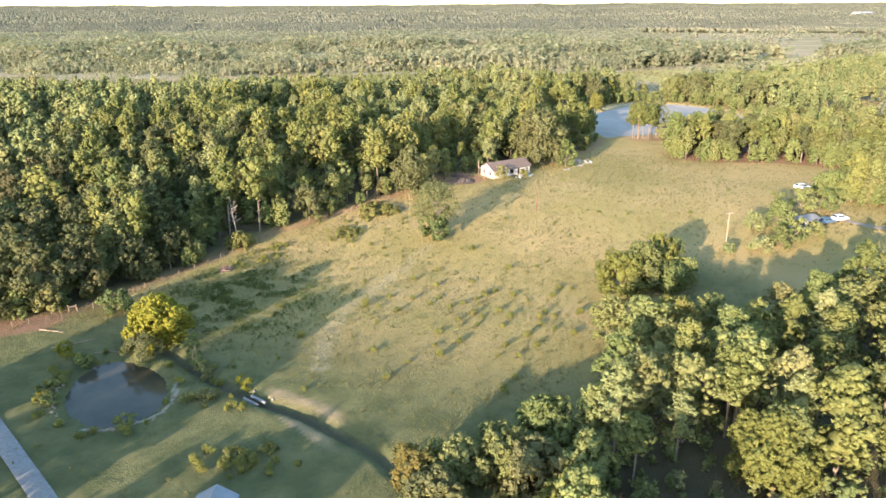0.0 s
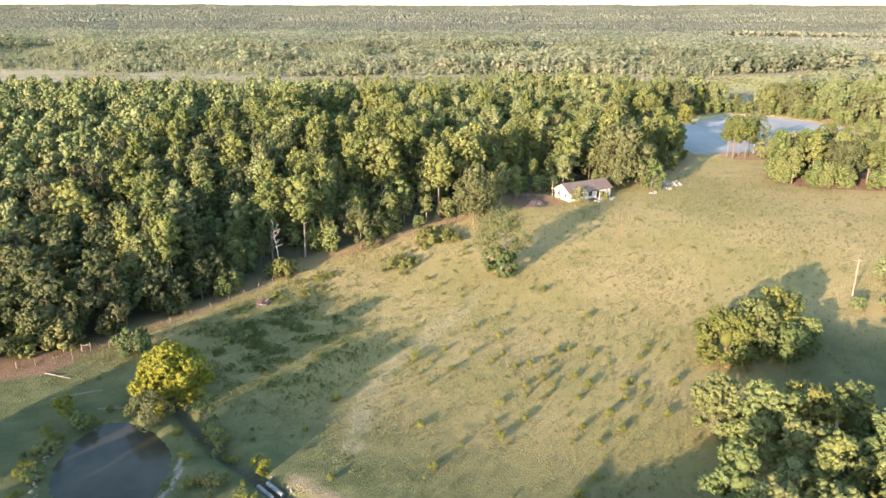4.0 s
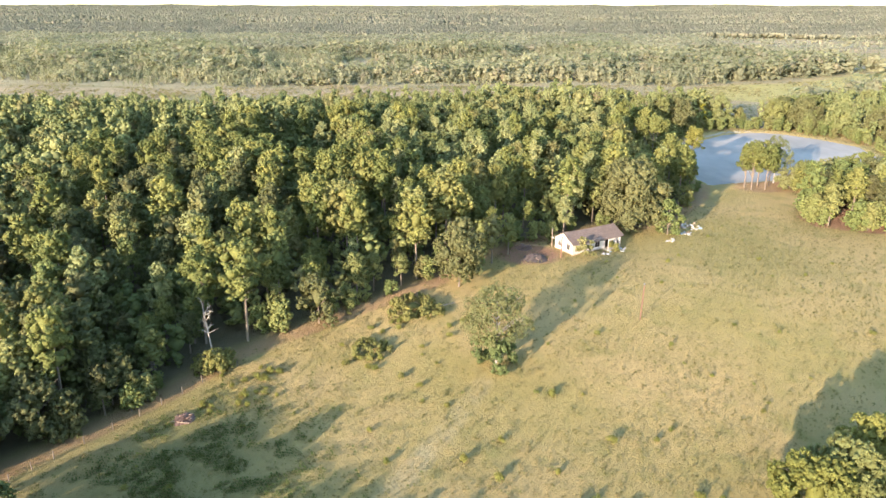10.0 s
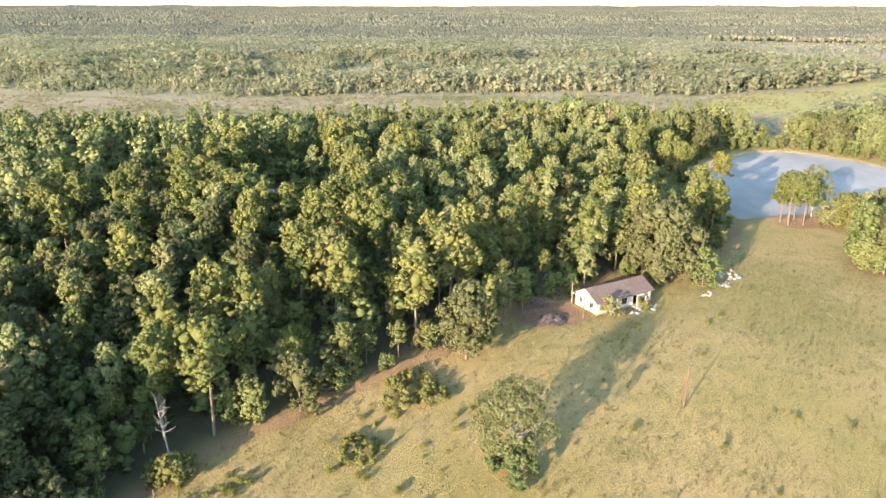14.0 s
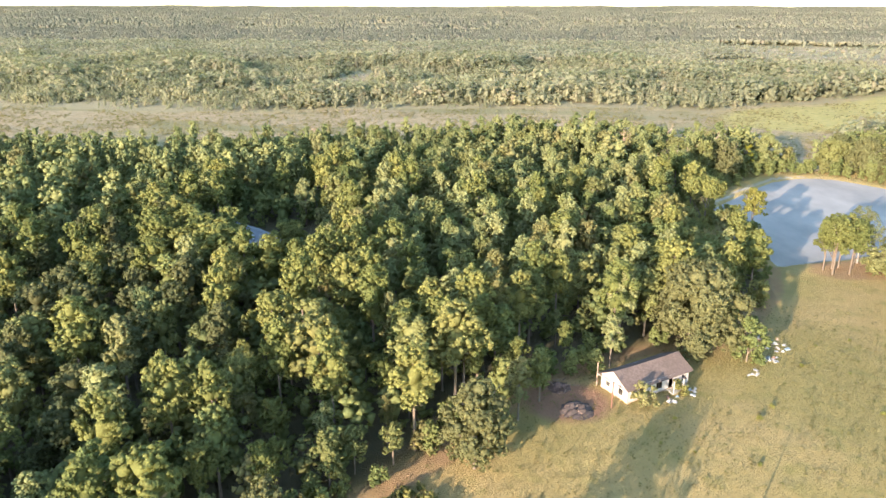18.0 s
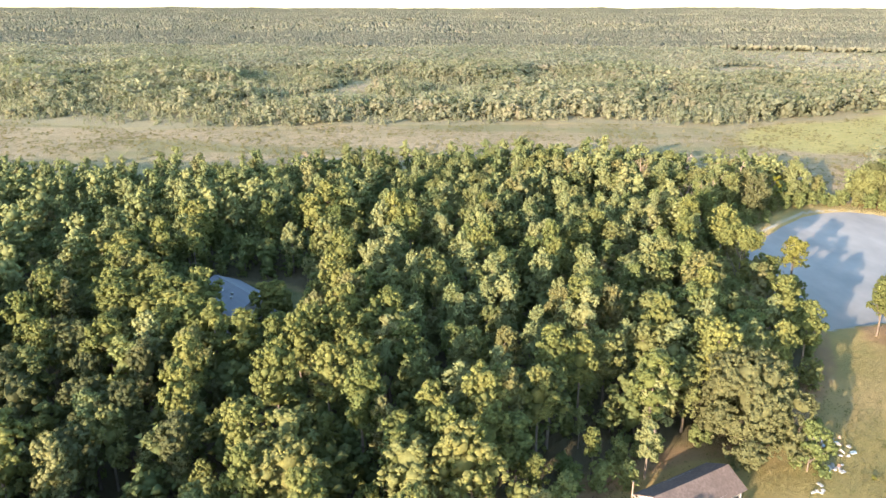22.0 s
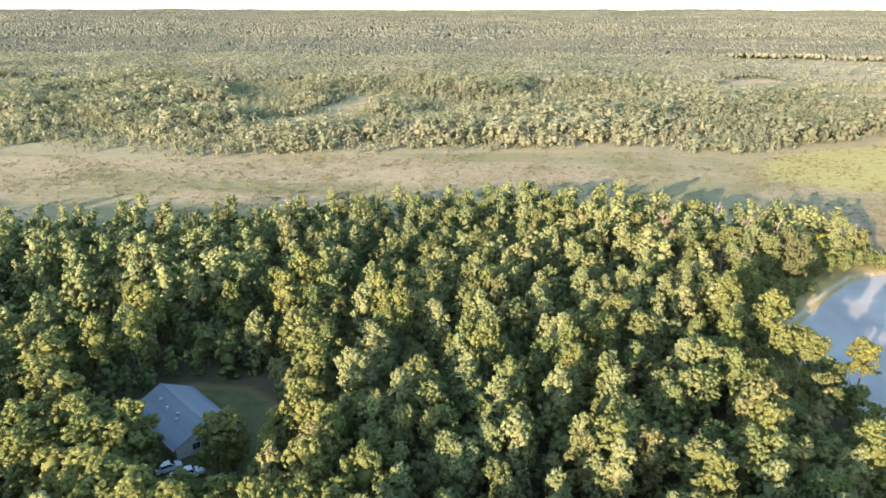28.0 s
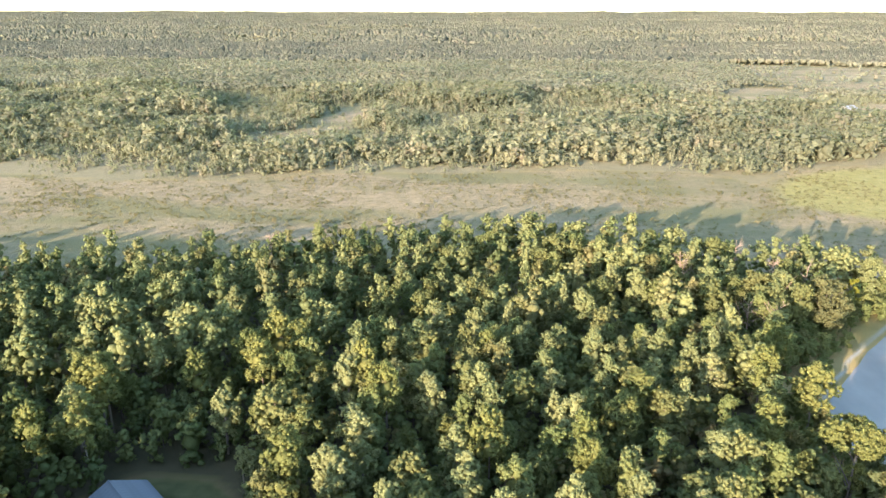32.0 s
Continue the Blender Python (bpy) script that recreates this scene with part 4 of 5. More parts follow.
# ---- the derelict house at the wood's edge ----
def derelict_house():
    e = thing("abandoned_house", "derelict white house with a sagging brown shingle roof", "house", 13.3, 212.1, None, 34.5, sink=0.1)
    L, W, h, peak = 13.9, 6.4, 2.75, 4.4
    block("foundation", (-0.1, -0.1, -0.5), (L + 0.1, W + 0.1, 0.3), M["brick"], e)
    front = [(2.6, 3.7, 1.0, 2.2), (6.3, 7.6, 0.9, 2.3), (9.2, 10.2, 0.3, 2.35), (12.2, 13.5, 0.9, 2.2)]
    gable = [(1.2, 2.1, 1.0, 2.1), (4.2, 5.2, 0.9, 2.2)]
    wall("wall", L, h, front, M["white"], e, pose(0, 0, 0))
    wall("wall", L, h, [(3, 4, 1, 2.2), (11, 12, 1, 2.2)], M["white"], e, pose(L, W, 0, 0, 0, 180))
    wall("wall", W, h, gable, M["white"], e, pose(0, W, 0, 0, 0, -90), peak=peak)
    wall("wall", W, h, [], M["white"], e, pose(L, 0, 0, 0, 0, 90), peak=peak)
    for x0, x1, z0, z1 in front[:2] + front[3:]:
        window(e, pose(x0, 0, z0), x1 - x0, z1 - z0, False)
    for x0, x1, z0, z1 in gable:
        window(e, pose(0, W - x0, z0, 0, 0, -90), x1 - x0, z1 - z0, False)
    block("floor", (0.2, 0.2, 0.2), (L - 0.2, W - 0.2, 0.3), M["wood"], e)
    block("ceiling", (0.2, 0.2, h - 0.1), (L - 0.2, W - 0.2, h), M["wood"], e)
    o, dip = 0.5, 0.14
    zl = h - 0.22
    for i in range(4):
        a, b = -o + (L + 2 * o) * i / 4, -o + (L + 2 * o) * (i + 1) / 4
        s = [dip * math.sin(math.pi * (v + o) / (L + 2 * o)) for v in (a, b)]
        slab("roof_slope", [(a, -o, zl - s[0] / 2), (b, -o, zl - s[1] / 2), (b, W / 2, peak + 0.15 - s[1]), (a, W / 2, peak + 0.15 - s[0])], 0.12, M["shingle"], e)
        slab("roof_slope", [(a, W / 2, peak + 0.15 - s[0]), (b, W / 2, peak + 0.15 - s[1]), (b, W + o, zl - s[1] / 2), (a, W + o, zl - s[0] / 2)], 0.12, M["shingle"], e)
    block("porch_slab", (8.6, -1.8, -0.3), (11.0, -0.1, 0.22), M["sand"], e, "cracked concrete porch slab", 0.04)
    for x in (8.7, 10.9):
        block("porch_post", (x - 0.06, -1.7, 0.22), (x + 0.06, -1.58, 2.5), M["white"], e)
    block("barge_board", (-o - 0.02, -o, zl - 0.2), (-o + 0.04, W + o, zl - 0.05), M["white"], e)


derelict_house()


# ---- the house in the forest clearing, metal roof ----
def metal_house():
    p0, p1 = Vector((-83.2, 283.0)), Vector((-68.6, 270.0))
    along = (p1 - p0).normalized()
    turn = math.degrees(math.atan2(along.y, along.x))
    e = thing("metal_roof_house", "long house with a grey-blue standing-seam metal roof", "house", p0.x, p0.y, None, turn)
    L, W, h, peak = 19.6, 12.6, 2.8, 5.6
    wall("wall", L - 1, h, [(2, 3.4, 0.9, 2.1), (6, 7.4, 0.9, 2.1), (12, 14, 0.1, 2.2)], M["brick"], e, pose(0.5, 0.6, 0))
    wall("wall", L - 1, h, [(3, 4.4, 0.9, 2.1), (9, 10.4, 0.9, 2.1)], M["brick"], e, pose(L - 0.5, W - 0.6, 0, 0, 0, 180))
    wall("wall", W - 1.2, h, [(3, 4.4, 0.9, 2.1), (8.4, 9.8, 0.9, 2.1)], M["white"], e, pose(L - 0.5, 0.6, 0, 0, 0, 90), peak=peak - 0.35)
    wall("wall", W - 1.2, h, [], M["white"], e, pose(0.5, W - 0.6, 0, 0, 0, -90), peak=peak - 0.35)
    for x in (2, 6):
        window(e, pose(0.5 + x, 0.6, 0.9), 1.4, 1.2)
    block("garage_door", (12.5, 0.7, 0.1), (14.5, 0.78, 2.2), M["white"], e)
    for x in (3, 8.4):
        window(e, pose(L - 0.5, 0.6 + x, 0.9, 0, 0, 90), 1.4, 1.2)
    k = 22
    for side in (0, 1):
        first = None
        for i in range(k):
            a, b = L * i / k, L * (i + 1) / k
            if first is None:
                first = slab("roof_panel", [(0.012, 0, 0), (L / k - 0.012, 0, 0), (L / k - 0.012, W / 2, peak - h + 0.25), (0.012, W / 2, peak - h + 0.25)], 0.06, M["metal_roof"], e)
                ob = first
            else:
                ob = new("roof_panel", first.data)
                ob.parent = e
            ob.matrix_basis = pose(a, 0, h - 0.25) if side == 0 else pose(b, W, h - 0.25, 0, 0, 180)
    rid = [(0, W / 2 - 0.25, peak - 0.09), (L, W / 2 - 0.25, peak - 0.09), (L, W / 2, peak + 0.07), (0, W / 2, peak + 0.07)]
    slab("ridge_cap", rid, 0.03, M["metal_roof"], e)
    slab("ridge_cap", [(L, W / 2 + 0.25, peak - 0.09), (0, W / 2 + 0.25, peak - 0.09), (0, W / 2, peak + 0.07), (L, W / 2, peak + 0.07)], 0.03, M["metal_roof"], e)
    # lower porch roof at the near end
    slab("porch_roof", [(L - 0.2, W / 2 + 0.6, 3.3), (L + 3.4, W / 2 + 0.6, 2.7), (L + 3.4, W - 0.4, 2.5), (L - 0.2, W - 0.4, 2.7)], 0.07, M["metal_roof"], e)
    for y in (W / 2 + 0.8, W - 0.6):
        block("porch_post", (L + 3.15, y - 0.08, 0), (L + 3.3, y + 0.08, 2.6), M["white"], e)
    for x, y in ((4.6, 4.3), (8.2, 4.0), (12.0, 4.4), (13.2, 3.6)):
        z = h - 0.25 + (peak - h + 0.25) * y / (W / 2)
        v = block("roof_vent", (x - 0.28, y - 0.28, z - 0.1), (x + 0.28, y + 0.28, z + 0.4), M["junk"], e, "pale roof vent", 0.05)
    block("gutter", (0, -0.12, h - 0.42), (L, 0.0, h - 0.3), M["white"], e)


metal_house()


# ---- vehicles ----
def vehicle(name, label, x, y, turn, mat, pickup=False, z=None):
    e = thing(name, label, "truck" if pickup else "car", x, y, z, turn)
    L, w = (5.5, 0.98) if pickup else (4.6, 0.9)

    def loft(pname, secs, m, parent):
        v, f = [], []
        for sx, z0, z1, w0, w1 in secs:
            v += [(sx, -w0, z0), (sx, w0, z0), (sx, w1, z1), (sx, -w1, z1)]
        for i in range(len(secs) - 1):
            for j in range(4):
                f.append((i * 4 + j, i * 4 + (j + 1) % 4, i * 4 + 4 + (j + 1) % 4, i * 4 + 4 + j))
        f += [(3, 2, 1, 0), tuple(range(len(v) - 4, len(v)))]
        return poly_part(pname, v, f, m, parent, bevel=0.04)

    if pickup:
        loft("body", [(-2.75, 0.45, 0.95, w, w), (-2.7, 0.35, 1.08, w, w), (0.0, 0.32, 1.1, w, w), (1.0, 0.32, 1.12, w, w), (2.5, 0.35, 1.0, w, w * 0.95), (2.75, 0.45, 0.85, w * 0.92, w * 0.9)], mat, e)
        block("bed_liner", (-2.6, -0.78, 1.07), (-0.65, 0.78, 1.105), M["rubber"], e, "dark bed liner")
        for y0 in (-w + 0.01, w - 0.13):
            block("bed_rail", (-2.7, y0, 1.06), (-0.6, y0 + 0.12, 1.38), mat, e)
        block("tailgate", (-2.74, -w + 0.02, 0.75), (-2.62, w - 0.02, 1.38), mat, e)
        loft("cab", [(-0.6, 1.08, 1.2, 0.9, 0.88), (-0.45, 1.08, 1.82, 0.9, 0.74), (0.75, 1.08, 1.82, 0.9, 0.74), (1.35, 1.08, 1.15, 0.9, 0.86)], mat, e)
        slab("windscreen", [(0.82, -0.68, 1.76), (0.82, 0.68, 1.76), (1.30, 0.78, 1.2), (1.30, -0.78, 1.2)][::-1], 0.03, M["glass"], e)
        for sgn in (-1, 1):
            slab("side_window", [(-0.35, sgn * 0.90, 1.22), (0.95, sgn * 0.90, 1.22), (0.68, sgn * 0.79, 1.72), (-0.38, sgn * 0.79, 1.72)], 0.03, M["glass"], e)
        ax = (-1.75, 1.75)
    else:
        loft("body", [(-2.3, 0.4, 0.8, w * 0.9, w * 0.86), (-2.15, 0.3, 1.0, w, w * 0.95), (-0.5, 0.28, 1.02, w, w), (1.0, 0.28, 1.0, w, w * 0.97), (2.1, 0.3, 0.82, w * 0.96, w * 0.9), (2.3, 0.4, 0.68, w * 0.85, w * 0.82)], mat, e)
        loft("cabin", [(-1.95, 0.97, 1.05, 0.84, 0.8), (-1.45, 0.97, 1.52, 0.84, 0.66), (0.3, 0.97, 1.56, 0.85, 0.68), (1.15, 0.97, 1.02, 0.85, 0.8)], mat, e)
        slab("windscreen", [(0.37, -0.62, 1.52), (0.37, 0.62, 1.52), (1.08, 0.76, 1.07), (1.08, -0.76, 1.07)][::-1], 0.03, M["glass"], e)
        slab("rear_window", [(-1.52, -0.6, 1.48), (-1.52, 0.6, 1.48), (-1.9, 0.74, 1.1), (-1.9, -0.74, 1.1)], 0.03, M["glass"], e)
        for sgn in (-1, 1):
            slab("side_window", [(-1.5, sgn * 0.85, 1.08), (0.85, sgn * 0.85, 1.08), (0.25, sgn * 0.715, 1.48), (-1.35, sgn * 0.705, 1.46)], 0.03, M["glass"], e)
        ax = (-1.4, 1.42)
    for sgn in (-1, 1):
        block("headlight", (L / 2 - 0.25, sgn * 0.68 - 0.14, 0.68), (L / 2 - 0.02, sgn * 0.68 + 0.14, 0.82), M["chrome"], e)
        for a in ax:
            sp = Soup()
            sp.limb((0, -0.11, 0), (0, 0.11, 0), 0.34, 0.34, 14)
            wh = new("wheel")
            wh.empty_display_size = 0.2
            wh.parent, wh.matrix_basis = e, pose(a, sgn * (w - 0.06), 0.34)
            part("tyre", sp.mesh("tyre", M["rubber"]), wh)
            block("rim", (-0.2, -0.1, -0.2), (0.2, 0.1, 0.2), M["chrome"], wh, bevel=0.08)
    return e


vehicle("pickup_truck", "white pickup truck with an empty open bed", -64.8, 266.6, 38, M["car_white"], True)
vehicle("parked_car", "small white hatchback parked beside the pickup", -69.0, 268.2, 40, M["car_white"])
vehicle("parked_car", "dark blue car parked by the trailer home", 90.6, 168.5, 20, M["car_blue"])
vehicle("parked_car", "pale silver car on the farm drive", 94.6, 170.2, 20, M["car_white"])
vehicle("parked_van", "white van standing under pasture-edge trees", 98.2, 198.0, 5, M["car_white"])

# ---- trailer home, shed, far farmhouses ----


def plain_house(name, label, x, y, turn, L, W, h, peak, roof, walls, wins=3):
    e = thing(name, label, "house", x, y, None, turn)
    op = [(L * (i + 0.5) / wins - 0.5, L * (i + 0.5) / wins + 0.5, 0.9, min(h - 0.4, 2.0)) for i in range(wins)]
    wall("wall", L, h, op, M[walls], e, pose(0, 0, -0.15))
    wall("wall", L, h, [], M[walls], e, pose(L, W, -0.15, 0, 0, 180))
    wall("wall", W, h, [], M[walls], e, pose(0, W, -0.15, 0, 0, -90), peak=peak)
    wall("wall", W, h, [], M[walls], e, pose(L, 0, -0.15, 0, 0, 90), peak=peak)
    for x0, x1, z0, z1 in op:
        window(e, pose(x0, 0, z0 - 0.15), x1 - x0, z1 - z0)
    o = 0.35
    zl = h - 0.15 - o * (peak - h) / (W / 2)
    slab("roof_slope", [(-o, -o, zl), (L + o, -o, zl), (L + o, W / 2, peak), (-o, W / 2, peak)], 0.1, M[roof], e)
    slab("roof_slope", [(-o, W / 2, peak), (L + o, W / 2, peak), (L + o, W + o, zl), (-o, W + o, zl)], 0.1, M[roof], e)
    return e


plain_house("trailer_home", "white trailer home half hidden by trees", 82.5, 164.5, 28, 6.5, 3.6, 2.3, 2.8, "gravel", "white")
plain_house("garden_shed", "grey-roofed shed with pale gable wall", -23.8, 66.3, 90, 4.2, 4.2, 1.5, 2.6, "metal_roof", "white", 1)
plain_house("farmhouse", "far white farmhouse with a pale metal roof", 262, 800, 35, 13, 8, 3.0, 5.0, "junk", "white", 4)
plain_house("barn", "distant pale barn among woods", 1090, 2050, 20, 60, 30, 9, 15, "junk", "white", 3)
plain_house("barn", "distant pale barn among woods", 278, 612, 15, 8, 6, 3.0, 4.6, "junk", "white", 3)

# ---- poles and fence ----


def pole(x, y, h, mat, lean=0.0, label="weathered wooden utility pole with its crossarm", arm=False):
    e = thing("utility_pole", label, "pole", x, y)
    sp = Soup()
    sp.limb((0, 0, -0.3), (lean, lean * 0.3, h), 0.14, 0.1, 10)
    part("shaft", sp.mesh("shaft", M[mat], True), e)
    block("cap", (lean - 0.12, lean * 0.3 - 0.12, h - 0.02), (lean + 0.12, lean * 0.3 + 0.12, h + 0.05), M["chrome"], e)
    if arm:
        block("crossarm", (lean - 1.0, lean * 0.3 - 0.06, h - 0.5), (lean + 1.0, lean * 0.3 + 0.06, h - 0.38), M[mat], e)
    return e


pole(22.6, 181.2, 6.8, "pole", 0.25, "reddish wooden pole standing alone in pasture")
pole(10.6, 210.7, 4.6, "pole", 0.0, "short reddish wooden pole beside the derelict house")
pole(9.0, 217.6, 4.4, "wood", 0.0, "grey service pole at the derelict house's corner")
pole(63.2, 158.2, 7.5, "wood", 0.0, "pale wooden utility pole near the trailer home", True)

r = np.random.RandomState(77)
fence = tagged(new("fence"), "old wooden post fence with slack wire", "fence")
fence.empty_display_size = 0.5
line = [(-79, 119.5), (-72, 123.5), (-67, 131), (-63, 139), (-56.5, 150), (-51, 160), (-45, 167.5)]
prev = None
for (ax, ay), (bx, by) in zip(line, line[1:]):
    for i in range(3):
        x, y = ax + (bx - ax) * i / 3 + 1.2, ay + (by - ay) * i / 3 - 1.0
        z = float(ground_z(x, y))
        sp = Soup()
        sp.limb((x, y, z - 0.3), (x + r.uniform(-0.08, 0.08), y, z + 1.25), 0.08, 0.07, 6)
        part("post", sp.mesh("post", M["bark"]), fence)
        if prev:
            for k in (0.5, 1.05):
                sp = Soup()
                sp.limb((prev[0], prev[1], prev[2] + k), (x, y, z + k), 0.008, 0.008, 3)
                part("wire", sp.mesh("wire", M["wire"]), fence)
        prev = (x, y, z)
brace = thing("fence_brace", "grey wooden fence brace of two posts", "fence", -71.2, 125.6, None, 35)
for x in (0, 1.3):
    block("post", (x - 0.07, -0.07, -0.3), (x + 0.07, 0.07, 1.3), M["wood"], brace)
block("rail", (0.08, -0.05, 0.9), (1.22, 0.05, 1.02), M["wood"], brace)

# ---- single trees and shrubs that stand out ----


def shrub(name, x, y, h, wide, mat, label, category="shrub", clumps=9, leaf=34, size=0.3, seed=1, low=0.1, trunk=True, sparse=1.0, group=""):
    r = np.random.RandomState(seed)
    e = thing(name, label, category, x, y, group=group)
    s = Soup()
    heart = np.array((0, 0, h * (low + 0.9) / 2)), np.array((wide / 2, wide / 2, h * (1 - low) / 2))
    if sparse > 0.75:
        s.blob(r, heart[0], heart[1] * (0.3, 0.3, 0.42))
    for i in range(clumps):
        u = (i + r.uniform(0, 1)) / clumps
        prof = math.sin(math.pi * (0.25 + 0.65 * u)) ** 0.7
        a = i * 2.4 + r.uniform(-0.5, 0.5)
        rad = min(wide * 0.5 * r.uniform(0.22, 0.46), h * 0.5)
        d = max(0.0, wide * 0.5 * prof * r.uniform(0.7, 1.25) - rad * 0.6)
        c = (math.cos(a) * d, math.sin(a) * d, max(h * (low + (0.9 - low) * u), rad * 0.5))
        if sparse > 0.75:
            s.lobe(r, c, (rad, rad, rad * 0.85), min(54, max(8, int(13 * sparse * rad * rad))), 9, size * 0.58, 0.36, 0.6, heart, 0.33)
        else:
            s.lobe(r, c, (rad, rad, rad * 0.9), 15, 12, size * 0.72, 0.3, 0, heart, 0)
    part("crown", s.mesh("crown", M[mat]), e)
    if trunk:
        t = Soup()
        t.limb((0, 0, -0.3), (0, 0, h * 0.8), h * 0.014, h * 0.004, 6)
        bark = M["grey_bark"] if sparse < 0.6 else M["bark"]
        part("trunk", t.mesh("trunk", bark), e)
        for i in range(9 if sparse < 0.6 else 4):
            a, u = r.uniform(0, 6.28), r.uniform(0.15, 0.6)
            t = Soup()
            t.limb((0, 0, h * u), (math.cos(a) * wide * 0.4, math.sin(a) * wide * 0.4, h * (u + 0.3)), h * 0.009, h * 0.002, 4)
            part("branch", t.mesh("branch", bark), e)
    return e


shrub("lone_tree", -3.0, 166.2, 13.5, 9.5, "pale", "lone half-bare tree with pale twigs in pasture", "tree", 36, 60, 0.29, 3, 0.36, True, 0.58)
shrub("ivy_thicket", -3.0, 165.0, 6.2, 7.2, "under", "dense green thicket round the lone tree's foot", "shrub", 14, 44, 0.34, 4, 0.05, False)
shrub("yellow_tree", -49.3, 113.2, 8.8, 9.2, "yellow", "bright yellow-green rounded tree on the pond bank", "tree", 30, 46, 0.34, 5, 0.06)
shrub("bare_tree", 80.5, 284.0, 15.0, 8.0, "pale", "thin pale tree losing its leaves by the pond", "tree", 24, 50, 0.3, 44, 0.25, True, 0.5)
shrub("dark_bush", -62.5, 126.5, 4.0, 6.0, "under", "dark green bush at the pasture corner", "shrub", 10, 36, 0.32, 6)
shrub("dark_bush", -58.5, 124.5, 3.2, 4.0, "under", "dark green bush at the pasture corner", "shrub", 8, 36, 0.32, 7)
shrub("golden_shrub", -62.0, 106.8, 3.4, 3.2, "yellow", "golden-yellow shrub on the pond's edge", "shrub", 8, 40, 0.28, 8)
shrub("willow_shrub", -49.5, 106.2, 5.0, 5.2, "pale", "thin grey-green willow leaning over water", "shrub", 14, 40, 0.24, 9, 0.1, True, 0.6)
shrub("willow_shrub", -52.5, 110.5, 4.0, 3.4, "gum", "thin grey-green willow leaning over water", "shrub", 8, 34, 0.26, 10, 0.2, True, 0.55)
shrub("slender_tree", -41.2, 106.6, 5.6, 2.8, "elm", "slender dark green sapling on the ditch bank", "tree", 10, 38, 0.28, 11)
shrub("green_shrub", -37.6, 101.4, 3.2, 2.8, "elm", "low dark green shrub on the ditch bank", "shrub", 8, 36, 0.28, 12)
shrub("green_shrub", -39.2, 104.0, 2.6, 2.4, "elm", "low dark green shrub on the ditch bank", "shrub", 8, 36, 0.28, 13)
shrub("bright_shrub", -30.2, 97.2, 3.0, 2.4, "yellow", "yellow-green shrub beside the culvert", "shrub", 8, 36, 0.26, 14)
shrub("bright_shrub", -35.0, 93.5, 1.4, 3.6, "bramble", "low yellow-green weeds beside the culvert", "shrub", 8, 30, 0.26, 15, 0.1, False)
for i, (x, y, w) in enumerate(((-26.5, 79.5, 3.0), (-22.5, 81.0, 2.4))):
    shrub("brush_mound", x, y, 1.0, w, "bramble", "rough mound of yellowing brush on grass", "shrub", 9, 32, 0.26, 16 + i, 0.1, False)
shrub("green_shrub", -44.0, 87.2, 1.4, 3.0, "elm", "low green clump on the pond's near bank", "shrub", 7, 30, 0.26, 22, 0.1, False)
shrub("house_tree", 15.7, 211.2, 4.6, 4.0, "gum", "small bushy tree in front of the derelict house", "tree", 11, 44, 0.3, 23)
shrub("house_bush", 22.5, 216.5, 1.8, 3.4, "bramble", "weedy bush by the derelict house's porch", "shrub", 8, 36, 0.28, 24, 0.1, False)
shrub("house_oak", 28.8, 232.6, 17.5, 15.0, "pale", "big grey-green oak shading the derelict house", "tree", 44, 70, 0.42, 25, 0.14)
shrub("dark_cedar", 37.0, 228.3, 9.0, 5.8, "elm", "dense dark cedar beside the big oak", "tree", 18, 52, 0.36, 26, 0.03)
shrub("edge_tree", -10.8, 194.0, 14.5, 9.0, "pale", "pale twiggy tree at the wood's edge", "tree", 40, 56, 0.34, 27, 0.16, True, 0.8)
shrub("edge_tree", -35.5, 178.5, 10.0, 7.0, "pale", "grey-green leafy tree at the wood's edge", "tree", 16, 46, 0.34, 28, 0.12, True, 0.85)
shrub("bramble_mound", -18.8, 184.2, 1.7, 10.5, "bramble", "large bramble mound at the pasture edge", "shrub", 34, 48, 0.34, 29, 0.1, False)
shrub("bramble_mound", -24.5, 169.5, 1.2, 6.5, "bramble", "low bramble mound at the pasture edge", "shrub", 26, 42, 0.3, 30, 0.1, False)
shrub("bramble_mound", -49.0, 162.6, 3.2, 6.0, "bramble", "low bramble mound at the pasture edge", "shrub", 20, 36, 0.3, 31, 0.1, False)
shrub("pond_tree", 45.6, 295.9, 19.5, 8.5, "pine", "flat-topped pine standing at the pond's bank", "tree", 22, 56, 0.34, 32, 0.74)
shrub("pond_tree", 59.9, 301.3, 17.0, 6.5, "weed", "bright yellow-green tree at the water's edge", "tree", 20, 44, 0.32, 33, 0.55, True, 0.92)
shrub("shore_tree", 93.4, 394.5, 14.0, 9.5, "gum", "yellow-green leafy tree behind the pond", "tree", 26, 50, 0.38, 34, 0.12)
shrub("shore_tree", 70.8, 369.6, 16.5, 11.0, "pale", "big grey twiggy tree behind the pond", "tree", 34, 52, 0.36, 35, 0.15, True, 0.8)
shrub("shore_tree", 82.2, 381.3, 13.0, 4.0, "yellow", "slim lime-green tree behind the pond", "tree", 14, 40, 0.34, 36, 0.15)
shrub("shore_tree", 47.0, 339.0, 17.5, 8.0, "pine", "tall pine at the pond's forest shore", "tree", 18, 50, 0.36, 37, 0.5)
shrub("shore_tree", 59.5, 370.1, 18.0, 8.0, "gum", "tall yellow-green tree behind the pond", "tree", 24, 50, 0.38, 38, 0.2)
